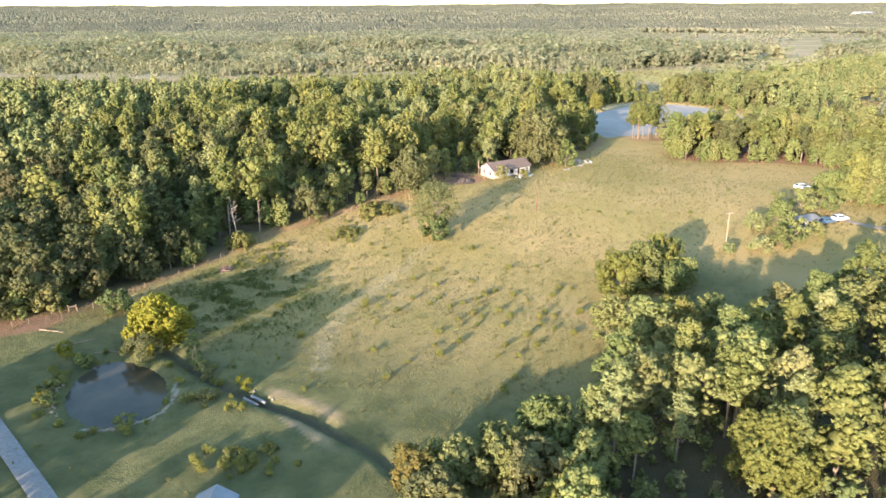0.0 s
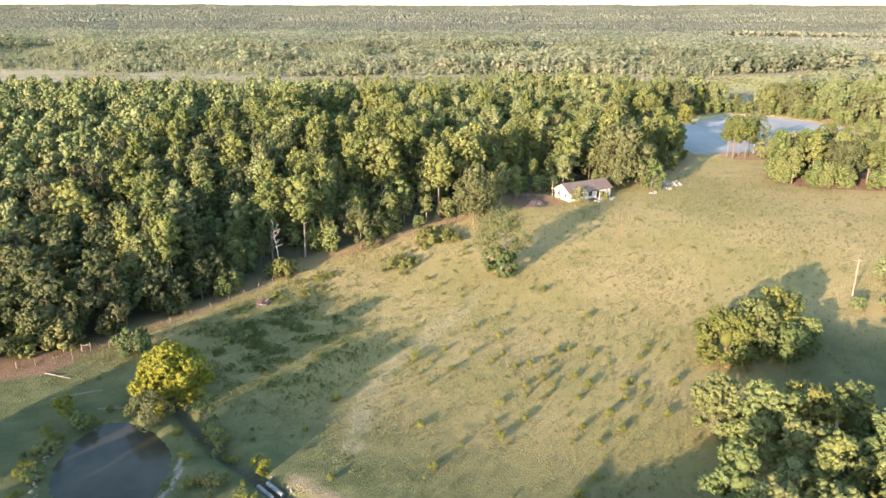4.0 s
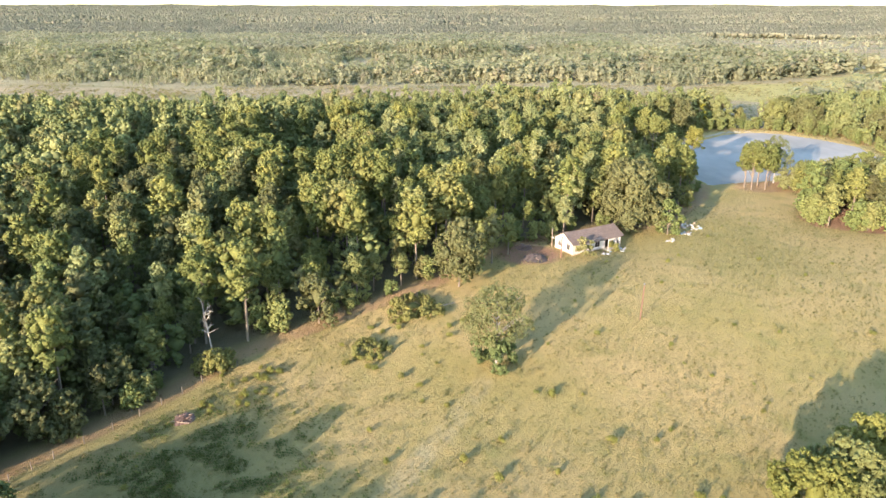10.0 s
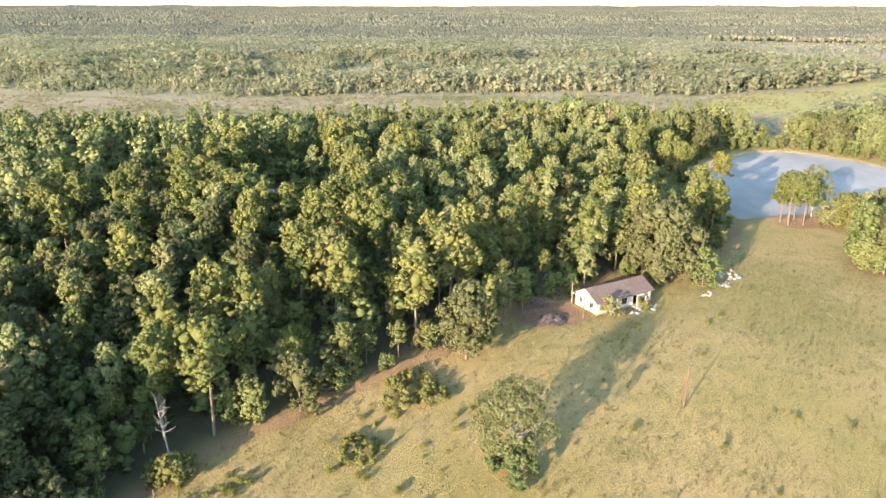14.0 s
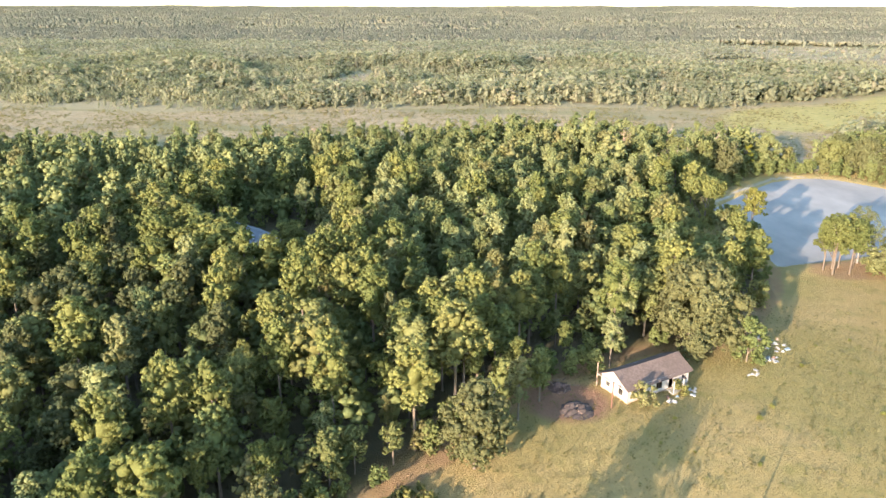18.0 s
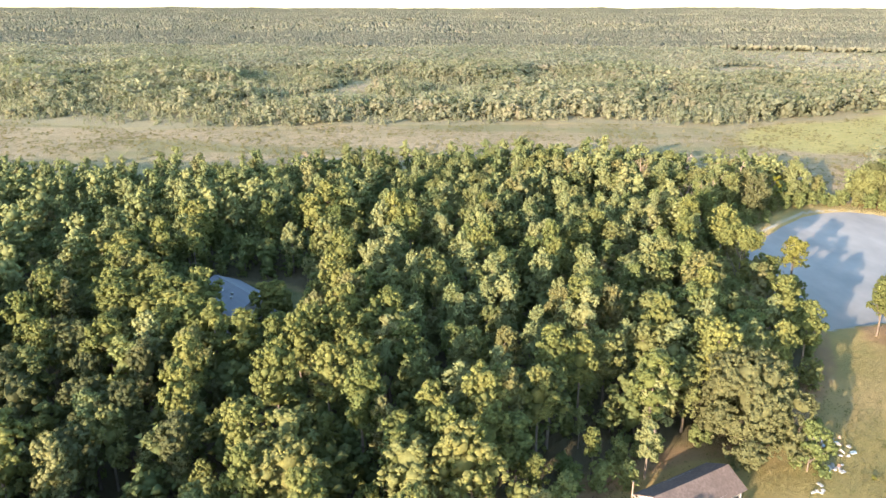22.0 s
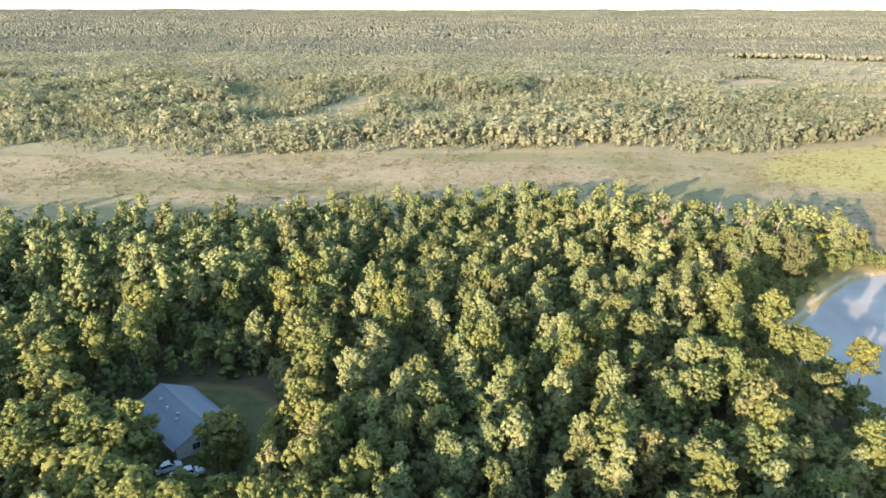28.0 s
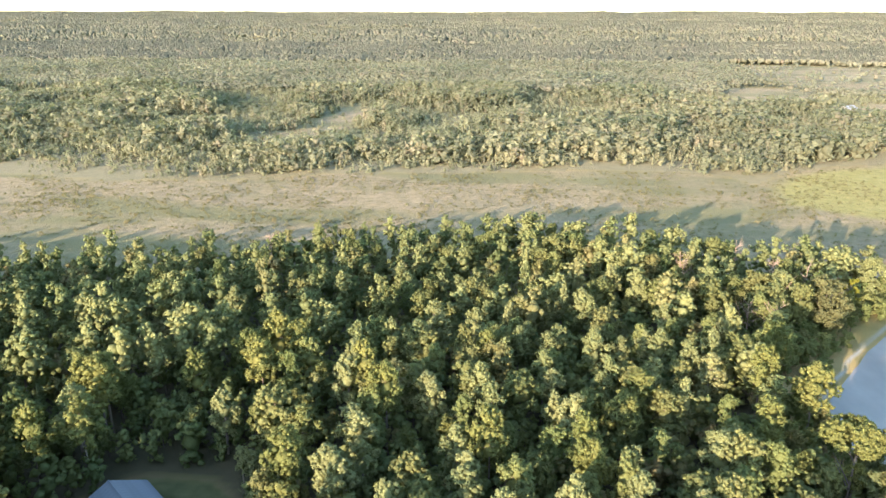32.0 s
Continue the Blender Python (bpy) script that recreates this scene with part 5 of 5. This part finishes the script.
for i, (x, y, h, w) in enumerate(((118, 393, 13, 11), (128, 386, 14, 12), (140, 378, 13, 11), (133, 397, 15, 12), (150, 366, 13, 11), (146, 392, 14, 12), (158, 380, 14, 12), (124, 402, 13, 11))):
    shrub("shore_oak", x, y, h, w, ("oak", "pale", "gum")[i % 3], "broad golden-olive oak beyond the pond", "tree", 26, 46, 0.42, 140 + i, 0.1, True, 0.95, "oaks beyond the pond")
for i, (x, y, h, w) in enumerate(((71.4, 276, 14.5, 6.0), (70.2, 278.6, 14, 5.5), (72.6, 279.5, 15, 6.5), (75.6, 276.6, 14.5, 6.5), (74.6, 280.6, 14.5, 6.5), (77.8, 280.2, 13.5, 6.0))):
    shrub("pasture_pine", x, y, h, w, "pine", "pine with bare lower trunk at the pasture edge", "tree", 22, 48, 0.3, 110 + i, 0.4, group="pines at the pasture edge")
for i, (x, y, h, w) in enumerate(((83, 277.5, 7, 7), (87.5, 280, 8, 7.5), (86, 273, 8.5, 7), (91, 275.5, 10, 8), (93, 268.5, 9, 8), (97, 273, 11, 8), (90.5, 284.5, 7, 7), (98, 280, 10, 8.5))):
    shrub("bank_tree", x, y, h, w, ("gum", "oak", "pine")[i % 3], "leafy yellow-green tree on the pond's near bank", "tree", 22, 44, 0.34, 120 + i, 0.06)
for i, (x, y, h, w) in enumerate(((33.6, 132, 9.5, 8.5), (37.5, 134.5, 10.5, 7.5), (42.5, 139.5, 10.5, 6.5), (46.5, 142.5, 8.5, 4.5), (43.5, 135.5, 5.5, 8.5), (47.5, 138.5, 5, 7), (27.5, 111.5, 9, 6.4), (31.5, 105.5, 11.5, 8.4), (36.5, 107, 11.5, 7.5), (42, 108, 11, 7.5))):
    shrub("pasture_oak", x, y, h, w, ("weed", "oak", "weed", "oak", "elm", "elm", "oak", "elm")[i % 8], "yellow-green oak leafed to the ground in pasture", "tree", 24, 44, 0.36, 70 + i, 0.1)
for i, (x, y, h, w) in enumerate(((78, 166, 7, 6), (74, 155, 5, 6), (69, 153, 3.5, 5), (79, 158, 6, 5), (84, 160, 4, 4), (72, 165, 4.5, 5), (88, 176, 7, 6), (82, 176, 6, 5), (62, 153, 2.5, 3), (95, 176, 6, 5))):
    shrub("yard_tree", x, y, h, w, ("elm", "oak", "gum")[i % 3], "leafy tree round the trailer home's yard", "tree", 11, 40, 0.36, 40 + i, 0.15)


def snag(name, x, y, h, seed, label, spread=0.22, twigs=14, lean=None):
    r = np.random.RandomState(seed)
    bark = M["grey_bark"] if spread < 0.2 else M["wood"]
    e = thing(name, label, "tree", x, y)
    t = Soup()
    bend = r.uniform(-0.09, 0.09, 2) * h if lean is None else np.array(lean) * h
    t.limb((0, 0, -0.3), (bend[0], bend[1], h * 0.6), h * 0.014, h * 0.009, 7)
    t.limb((bend[0], bend[1], h * 0.6), (bend[0] * 1.6, bend[1], h), h * 0.009, h * 0.003, 6)
    part("trunk", t.mesh("trunk", bark), e)
    for i in range(twigs):
        u = r.uniform(0.35, 0.95)
        a = r.uniform(0, 6.28)
        d = h * spread * (1.15 - u * 0.7) * r.uniform(0.5, 1)
        b = np.array((bend[0] * u * 1.5, bend[1] * u * 1.4, h * u))
        c = b + (math.cos(a) * d, math.sin(a) * d, d * r.uniform(0.3, 1.5))
        s = Soup()
        s.limb(b, c, h * 0.006, h * 0.002, 4)
        for _ in range(3):
            q = c + r.normal(size=3) * d * 0.35 + (0, 0, d * 0.2)
            s.limb(b + (c - b) * r.uniform(0.4, 0.9), q, h * 0.003, h * 0.001, 3)
        part("branch", s.mesh("branch", bark), e)
    return e


snag("dead_tree", -50.2, 165.4, 11.0, 14, "bare bleached dead tree at the wood's edge", 0.19, 17, (-0.075, 0.02))
for i, (x, y, h) in enumerate(((41, 327, 9), (44, 331, 8), (40, 391, 15), (71, 384, 14), (58, 403, 15), (77, 380, 12), (65, 390, 14), (52, 352, 14), (49, 361, 13), (-88, 407, 12), (5, 425, 11))):
    snag("dead_tree", x, y, h, 60 + i, "leafless grey tree standing among green ones", 0.3, 18)

shrub("sunlit_oak", 38.5, 74.5, 10.5, 9.0, "weed", "sprawling bright yellow-green oak beside the pasture", "tree", 34, 56, 0.36, 160, 0.12)
for x, y, h, w, mat, tone in ((-3.6, 72.8, 7.3, 5.0, "golden", "golden-brown"), (1.4, 75.2, 5.6, 8.0, "oak", "olive-green"), (-1.2, 69.0, 5.6, 7.0, "pale", "grey-green"), (7.0, 77.5, 5.6, 8.0, "oak", "olive-green"),
                              (13.0, 82.5, 6.8, 8.5, "elm", "deep green"), (10.5, 74.5, 6.0, 7.5, "pale", "grey-green"), (17.5, 75.0, 6.8, 7.0, "elm", "deep green"), (15.0, 67.5, 7.0, 7.0, "weed", "yellow-green")):
    shrub("edge_oak", x, y, h, w, mat, tone + " bushy oak at the front wood's edge", "tree", 26, 50, 0.34, int(200 + x * 3), 0.08, group="trees beside the pasture")
shrub("sunlit_oak", 39.8, 91.3, 13.0, 8.0, "elm", "fresh green rounded oak beside the pasture", "tree", 24, 50, 0.36, 161, 0.2)
for i, (x, y, h, w) in enumerate(((-58.8, 98, 1.6, 3.0), (-57.8, 104.5, 2.0, 3.2), (-57.0, 92.5, 1.3, 2.6))):
    shrub("bank_shrub", x, y, h, w, ("oak", "under", "elm")[i % 3] if i % 3 != 1 else "elm", "dark low shrub overhanging the small pond", "shrub", 10, 40, 0.26, 170 + i, 0.05, False)
# trees behind the start, whose long shadows reach into the pasture
for bx, by, ks, h in ((-72, 79, (1.8, -1.2, -4.5, -7.5), 15), (-78, 69, (1.5, -2.5, -5.5, -8.5), 15.5), (-74, 76, (0.5, -3, -6), 15), (-61.5, 67, (-0.5, 3.5), 15), (-67, 57, (-0.5, 4), 15.5),
                      (-51, 23, (-4, 1, 5), 14), (-57, 13, (-4, 1, 6), 14.5), (-92, 62, (0,), 16)):
    for k in ks:
        x, y = bx + 0.866 * k, by - 0.5 * k
        tree(("oak", "elm")[int(abs(x) * 3) % 2], x, y, h * (0.6 if -80 < bx < -71 and k > -3 else 1), x * 13, int(abs(x)) % 6, group="trees by the road", wide=1.0)
for p, s, h in ((-94.5, 5, 12), (-90.5, -1, 13), (-68, -8, 12), (-79.5, 12, 14.5), (-76.5, 10, 13.5), (-84, 4, 15), (-87.5, 6, 15)):
    tree("oak", 0.866 * p + 0.5 * s, -0.5 * p + 0.866 * s, h, p * 11, int(-p) % 6, group="trees by the road", wide=0.85)
# tall pines shading the house in the clearing
for x, y in ((-80, 263), (-87, 270), (-94, 275), (-98, 283), (-88, 260), (-84, 254), (-76, 258), (-71, 262)):
    tree("pine", x, y, 17.0, x * 17, int(abs(x)) % 6, wide=1.25)
for x, y, h in ((-78.5, 273.0, 10.0), (-50.5, 272.5, 11.0), (-46.5, 281.0, 12.0), (-59.8, 267.8, 12.0), (-57.8, 269.2, 12.0), (-49.0, 264.0, 12.5), (-73.0, 261.5, 14.5), (-76.0, 265.5, 13.0), (-80.5, 269.0, 13.0), (-71.5, 258.5, 15.5), (-72.0, 265.8, 13.5), (-56.5, 257.5, 7.0), (-52.5, 252.5, 8.5), (-58.0, 248.0, 13.0), (-51.0, 249.0, 13.5), (-47.0, 256.0, 12.5), (-70.0, 255.5, 12.0), (-63.5, 250.5, 12.0), (-73.5, 258.0, 14.0), (-58.5, 252.5, 11.5), (-78.0, 252.0, 15.0), (-72.0, 248.0, 15.0), (-61.0, 244.5, 17.5), (-66.5, 246.5, 17.5), (-55.5, 243.0, 16.5), (-71.0, 249.5, 17.0)):
    tree("young", x, y, h, x * 17, int(abs(x)) % 6, "young pine beside the house in the clearing", wide=1.25)
for kind, x, y, h in (("gum", -4.5, 206.0, 11.0), ("elm", -1.0, 211.5, 9.5), ("under", -7.5, 201.5, 6.0), ("under", 5.0, 221.0, 5.0), ("gum", 12.0, 224.5, 10.0), ("under", 9.0, 222.0, 4.5)):
    tree(kind, x, y, h, x * 31, int(abs(x)) % 6, wide=1.1)
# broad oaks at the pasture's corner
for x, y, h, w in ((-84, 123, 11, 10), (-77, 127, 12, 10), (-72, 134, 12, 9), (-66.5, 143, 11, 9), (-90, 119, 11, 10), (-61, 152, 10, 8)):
    shrub("edge_oak", x, y, h, w, "dark_oak", "broad dark oak leafed to the ground", "tree", 18, 44, 0.4, int(-x), 0.12)

# ---- field weeds: single bushes, then countless tufts ----
r = np.random.RandomState(91)
WEED = []
for i in range(5):
    s = Soup()
    for j in range(4):
        c = (r.uniform(-0.35, 0.35), r.uniform(-0.35, 0.35), r.uniform(0.25, 0.75))
        s.leaves(r, 80, c, (0.38, 0.38, 0.34), 0.11)
    st = Soup()
    for j in range(4):
        st.limb((0, 0, -0.1), (r.uniform(-0.3, 0.3), r.uniform(-0.3, 0.3), 0.8), 0.03, 0.01, 4)
    WEED.append((s.mesh("weed_leaves", M["weed"]), st.mesh("weed_stems", M["bark"])))


def weed(x, y, size, i):
    e = thing("weed_bush", "waist-high green weed bush in grazed pasture", "weed", x, y, None, (x * 37) % 360, "weeds in the pasture")
    e.matrix_basis = e.matrix_basis @ Matrix.Diagonal((size, size, size, 1))
    part("foliage", WEED[i % 5][0], e)
    part("stalk", WEED[i % 5][1], e)


PASTURE = [(-60, 138), (-46, 163), (-26, 180), (-8, 200), (12, 207), (36, 218), (52, 252), (60, 250), (64, 215), (85, 203), (80, 180), (55, 165), (40, 150), (30, 125), (18, 98), (0, 82), (-22, 92), (-34, 110), (-42, 124)]
k, taken = 0, []
while k < 120:
    if k < 48:
        x, y = r.normal(8, 15), r.normal(124, 13)
    else:
        x, y = r.uniform(-55, 80), r.uniform(85, 245)
    if poly_sd(np.array([x]), np.array([y]), PASTURE)[0] < -2 and all(math.hypot(x - a, y - b) > 1.7 for a, b in taken):
        weed(x, y, r.uniform(0.75, 1.3) if k < 48 else r.uniform(0.4, 0.9), k)
        taken.append((x, y))
        k += 1
for i, (x, y) in enumerate(grown(SMALL_POND, 1.6)[::3] + grown(SMALL_POND, 2.8)[1::5]):
    weed(x + r.normal(0, 0.7), y + r.normal(0, 0.7), r.uniform(0.6, 1.3), i)
for x0, y0, sx, sy, k in ((-26, 78.5, 3.2, 1.8, 24), (-41, 157, 3, 4, 22), (-22, 168, 5, 4, 14), (-17, 180, 4, 3, 16), (-60, 101, 1.8, 4.0, 8), (-31, 92, 2.5, 1.5, 8), (-36, 102, 1.5, 3, 6)):
    for i in range(k):
        weed(x0 + r.normal(0, sx), y0 + r.normal(0, sy), r.uniform(0.5, 1.2), i)
X, Y = scatter([(-90, 66), (110, 66), (110, 255), (-90, 255)], 0.85, 93, 0.5)
keep = (poly_sd(X, Y, FOREST) > 0.5) & (poly_sd(X, Y, RIGHT_WOOD) > 0) & (poly_sd(X, Y, SMALL_POND) > 1.5) & (line_d(X, Y, CREEK) > 2) & (poly_sd(X, Y, PINE_BLOCK) > 0)
dens = np.array([noise.noise(Vector((a * 0.06, b * 0.06, 4.4))) for a, b in zip(X, Y)])
keep &= r.uniform(-0.7, 0.7, len(X)) < dens + 0.1 + 0.25 * (poly_sd(X, Y, PASTURE) < 0)
keep &= ~((X < -12) & (Y < 102 - 0.3 * (X + 30)) & (r.uniform(0, 1, len(X)) > 0.22))
X, Y = X[keep], Y[keep]
s = Soup()
s.leaves(r, 12, (0, 0, 0.1), (0.24, 0.24, 0.18), 0.13, 0.9)
bv, bf = np.concatenate(s.v), np.concatenate(s.f)
a, sc = r.uniform(0, 6.28, len(X)), 0.4 + 1.0 * r.uniform(0, 1, len(X)) ** 3
c, d = np.cos(a) * sc, np.sin(a) * sc
V = np.stack([bv[None, :, 0] * c[:, None] - bv[None, :, 1] * d[:, None] + X[:, None], bv[None, :, 0] * d[:, None] + bv[None, :, 1] * c[:, None] + Y[:, None],
              bv[None, :, 2] * sc[:, None] + ground_z(X, Y)[:, None]], 2).reshape(-1, 3)
F = (bf[None] + (np.arange(len(X)) * len(bv))[:, None, None]).reshape(-1, 3)
herb_mat = leaf_material("meadow_herbs", (0.055, 0.085, 0.03), (0.1, 0.125, 0.045), (0.12, 0.12, 0.05), 0.2, True)
q = r.normal(size=(4200, 2)) * (9.5, 11.0) + (-42, 134)
q = q[(poly_sd(q[:, 0], q[:, 1], FOREST) > 4) & (np.array([noise.noise(Vector((a * 0.16, b * 0.3, 8.1))) for a, b in q]) > -0.05) & (line_d(q[:, 0], q[:, 1], CREEK) > 3)]
sc = r.uniform(0.6, 1.6, len(q))
HV = (bv[None] * sc[:, None, None] + np.concatenate([q, ground_z(q[:, 0], q[:, 1])[:, None]], 1)[:, None]).reshape(-1, 3)
HF = (bf[None] + (np.arange(len(q)) * len(bv))[:, None, None]).reshape(-1, 3)
tagged(new("meadow_herbs", np_mesh("meadow_herbs", HV, HF, herb_mat, False, np.repeat(r.uniform(0, 1, len(q)), len(bv)))), "dark green meadow herbs low in the pasture", "grass", kind="stuff")
tuft_mat = leaf_material("grass_tufts", (0.115, 0.105, 0.045), (0.18, 0.15, 0.068), (0.2, 0.14, 0.075), 0.3, True)
tagged(new("grass_tufts", np_mesh("grass_tufts", V, F, tuft_mat, False, np.repeat(r.uniform(0, 1, len(X)), len(bv)))), "tufts of coarse grass all over pasture", "grass", kind="stuff")

# ---- heaps, debris, logs, culvert, road ----


def heap(name, x, y, rad, h, mat, label, category, seed):
    r = np.random.RandomState(seed)
    e = thing(name, label, category, x, y)
    k = 11
    u, v = np.meshgrid(np.linspace(-1, 1, k), np.linspace(-1, 1, k))
    px, py = u.ravel() * rad, v.ravel() * rad
    pz = h * np.clip(1 - np.hypot(u, v).ravel() ** 2, -0.1, 1) * r.uniform(0.35, 1.1, k * k) - 0.05
    s = Soup()
    s.add(np.stack([px + r.normal(0, 0.08, k * k), py + r.normal(0, 0.08, k * k), pz], 1), grid_tris(k, k))
    part("mound", s.mesh("mound", M[mat]), e)
    for i in range(26 if mat == "twig" else 9):
        a, d = r.uniform(0, 6.28), rad * r.uniform(0, 0.9)
        p = np.array((math.cos(a) * d, math.sin(a) * d, h * 0.5))
        s = Soup()
        s.limb(p, p + r.normal(size=3) * (0.9, 0.9, 0.25), 0.07, 0.04, 5)
        part("stick", s.mesh("stick", M["wood"] if i % 4 == 1 else M[mat]), e)


heap("burn_pile", 5.0, 209.6, 2.8, 1.1, "ash", "charred black burn pile on bare earth", "heap", 1)
heap("brush_pile", 2.6, 216.2, 2.0, 1.0, "twig", "heap of old brush by the wood's edge", "heap", 2)
heap("brush_pile", -48.5, 148.8, 1.7, 0.9, "twig", "heap of old brush by the wood's edge", "heap", 3)
r = np.random.RandomState(17)
spots = [(43.3, 236.0, 34, 3.0), (41.2, 229.0, 14, 1.4), (37.0, 223.6, 5, 1.0), (24.5, 216.6, 7, 1.4), (20.2, 213.2, 5, 1.0)]
for x, y, k, sp in spots:
    for i in range(k):
        px, py = x + r.normal(0, sp * 0.6), y + r.normal(0, sp * 0.6)
        mat = ("junk", "white", "junk", "white", "junk", "wood", "junk", "junk_blue", "wood", "junk_red")[r.randint(10)]
        e = thing("junk_panel", {"junk": "pale scrap sheet lying in grass", "white": "white painted board lying in grass", "junk_blue": "faded blue tarp scrap on grass", "wood": "broken timber lying in grass", "junk_red": "rusty scrap lying in grass"}[mat], "scrap", px, py, None, r.uniform(0, 360), "scrap by the derelict house")
        a, b, h = r.uniform(0.15, 0.5), r.uniform(0.12, 0.34), r.uniform(0.1, 0.4)
        block("sheet", (-a, -b, -0.05), (a, b, h * 0.5), M[mat], e, bevel=0.03)
        slab("fold", [(-a * 0.7, -b, h * 0.5), (a * 0.5, -b * 1.2, h * 0.5), (a * 0.7, b * 0.6, h * 1.4), (-a * 0.6, b * 0.7, h * 1.2)], 0.04, M[mat], e)


def log(x, y, L, turn, rad=0.1):
    e = thing("fallen_log", "bleached fallen log lying on grass", "log", x, y, None, turn)
    s = Soup()
    s.limb((-L / 2, 0, rad * 0.8), (L / 2, 0.2, rad * 0.7), rad, rad * 0.6, 8)
    part("stem", s.mesh("stem", M["wood"], True), e)
    s = Soup()
    s.limb((L * 0.1, 0.05, rad), (L * 0.3, 0.9, rad * 1.6), rad * 0.4, rad * 0.15, 5)
    part("branch", s.mesh("branch", M["grey_bark"]), e)


for a in ((-63.5, 112, 7, 28), (-56.5, 108.8, 3.5, 8), (-70, 117, 5, -15), (-12, 186.5, 4, 30)):
    log(*a)

culvert = thing("culvert", "two corrugated metal drain pipes across the ditch", "culvert", -28.0, 94.2, None, -38)
for k, y in enumerate((-0.55, 0.6)):
    s = Soup()
    for i in range(14):
        x = -1.7 + i * 0.24 + k * 0.3
        s.limb((x, y, 0.62), (x + 0.12, y, 0.62), 0.25, 0.28, 14)
        s.limb((x + 0.12, y, 0.62), (x + 0.24, y, 0.62), 0.28, 0.25, 14)
    part("drain_pipe", s.mesh("drain_pipe", M["gravel"], True), culvert, "ribbed grey metal pipe")
r = np.random.RandomState(19)
for i in range(16):
    s = Soup()
    q = r.uniform(0.1, 0.26)
    s.blob(r, (r.uniform(-2.4, 2.4), r.choice([-1, 1]) * r.uniform(1.2, 2.2), 0.8 + q * 0.2), (q, q, q * 0.7))
    part("rubble", s.mesh("rubble", M["wood" if i % 2 else "gravel"]), culvert)
# pale stones along the small pond's shore
s = Soup()
P = grown(SMALL_POND, 0.7)
for i in range(150):
    a, b = P[i % len(P)], P[(i + 1) % len(P)]
    u = r.uniform(0, 1)
    x, y = a[0] + (b[0] - a[0]) * u + r.normal(0, 0.3), a[1] + (b[1] - a[1]) * u + r.normal(0, 0.3)
    if (x - 0.6 * y > -100 and y < 95) or (x < -54 and 89 < y < 100):
        q = r.uniform(0.1, 0.34)
        s.blob(r, (x, y, float(ground_z(x, y)) + q * 0.3), (q, q, q * 0.6))
tagged(new("shore_stones", s.mesh("shore_stones", M["wood"])), "pale stones along the small pond's shore", "stones", kind="stuff")


def strip(name, pts, width, mat, label, lift=0.2):
    v, f = [], []
    P = []
    for (ax, ay), (bx, by) in zip(pts, pts[1:]):
        k = max(2, int(math.hypot(bx - ax, by - ay) / 2))
        P += [(ax + (bx - ax) * i / k, ay + (by - ay) * i / k) for i in range(k)]
    P.append(pts[-1])
    P = np.array(P)
    T = np.gradient(P, axis=0)
    T /= np.linalg.norm(T, axis=1, keepdims=True)
    N = np.stack([-T[:, 1], T[:, 0]], 1)
    cols = np.linspace(-0.5, 0.5, 5)
    A = (P[:, None] + N[:, None] * (cols * width)[None, :, None]).reshape(-1, 2)
    z = ground_z(A[:, 0], A[:, 1]) + lift + 0.05 * np.tile([-1.4, 0.6, 1, 0.6, -1.4], len(P))
    return tagged(new(name, np_mesh(name, np.column_stack([A, z]), grid_tris(5, len(P))[:, ::-1], mat, True)), label, name, kind="structure")


strip("road", [(-118, 142), (-92, 115), (-66.5, 91.2), (-56.1, 80.8), (-47.1, 71.8), (-20, 44), (10, 14)], 2.5, M["gravel"], "pale gravel farm road")
strip("track", [(94, 171.5), (100, 165), (112, 158), (140, 150)], 2.2, M["track"], "sandy drive to the trailer home")


# coarse dry grass on the far field
r = np.random.RandomState(301)
X, Y = wild(-330, 260, 385, 600, 1.9, 303)
k = (poly_sd(X, Y, FIELD_FAR) < -1)
X, Y = X[k], Y[k]
k = r.uniform(0, 1, len(X)) < np.clip(0.3 + 0.5 * patchy(X, Y, 0.03, 7.7), 0.05, 1)
X, Y = X[k], Y[k]
s = Soup()
s.leaves(r, 8, (0, 0, 0.14), (0.6, 0.6, 0.3), 0.34, 0.9)
bv, bf = np.concatenate(s.v), np.concatenate(s.f)
a, sc = r.uniform(0, 6.28, len(X)), r.uniform(0.5, 1.5, len(X))
c, d = np.cos(a) * sc, np.sin(a) * sc
V = np.stack([bv[None, :, 0] * c[:, None] - bv[None, :, 1] * d[:, None] + X[:, None], bv[None, :, 0] * d[:, None] + bv[None, :, 1] * c[:, None] + Y[:, None],
              bv[None, :, 2] * sc[:, None] + ground_z(X, Y)[:, None]], 2).reshape(-1, 3)
F = (bf[None] + (np.arange(len(X)) * len(bv))[:, None, None]).reshape(-1, 3)
dry_mat = leaf_material("dry_tufts", (0.15, 0.125, 0.062), (0.25, 0.195, 0.11), (0.14, 0.13, 0.058), 0.3, True)
tagged(new("dry_grass", np_mesh("dry_grass", V, F, dry_mat, False, np.repeat(r.uniform(0, 1, len(X)), len(bv)))), "coarse dry grass on the far field", "grass", kind="stuff")
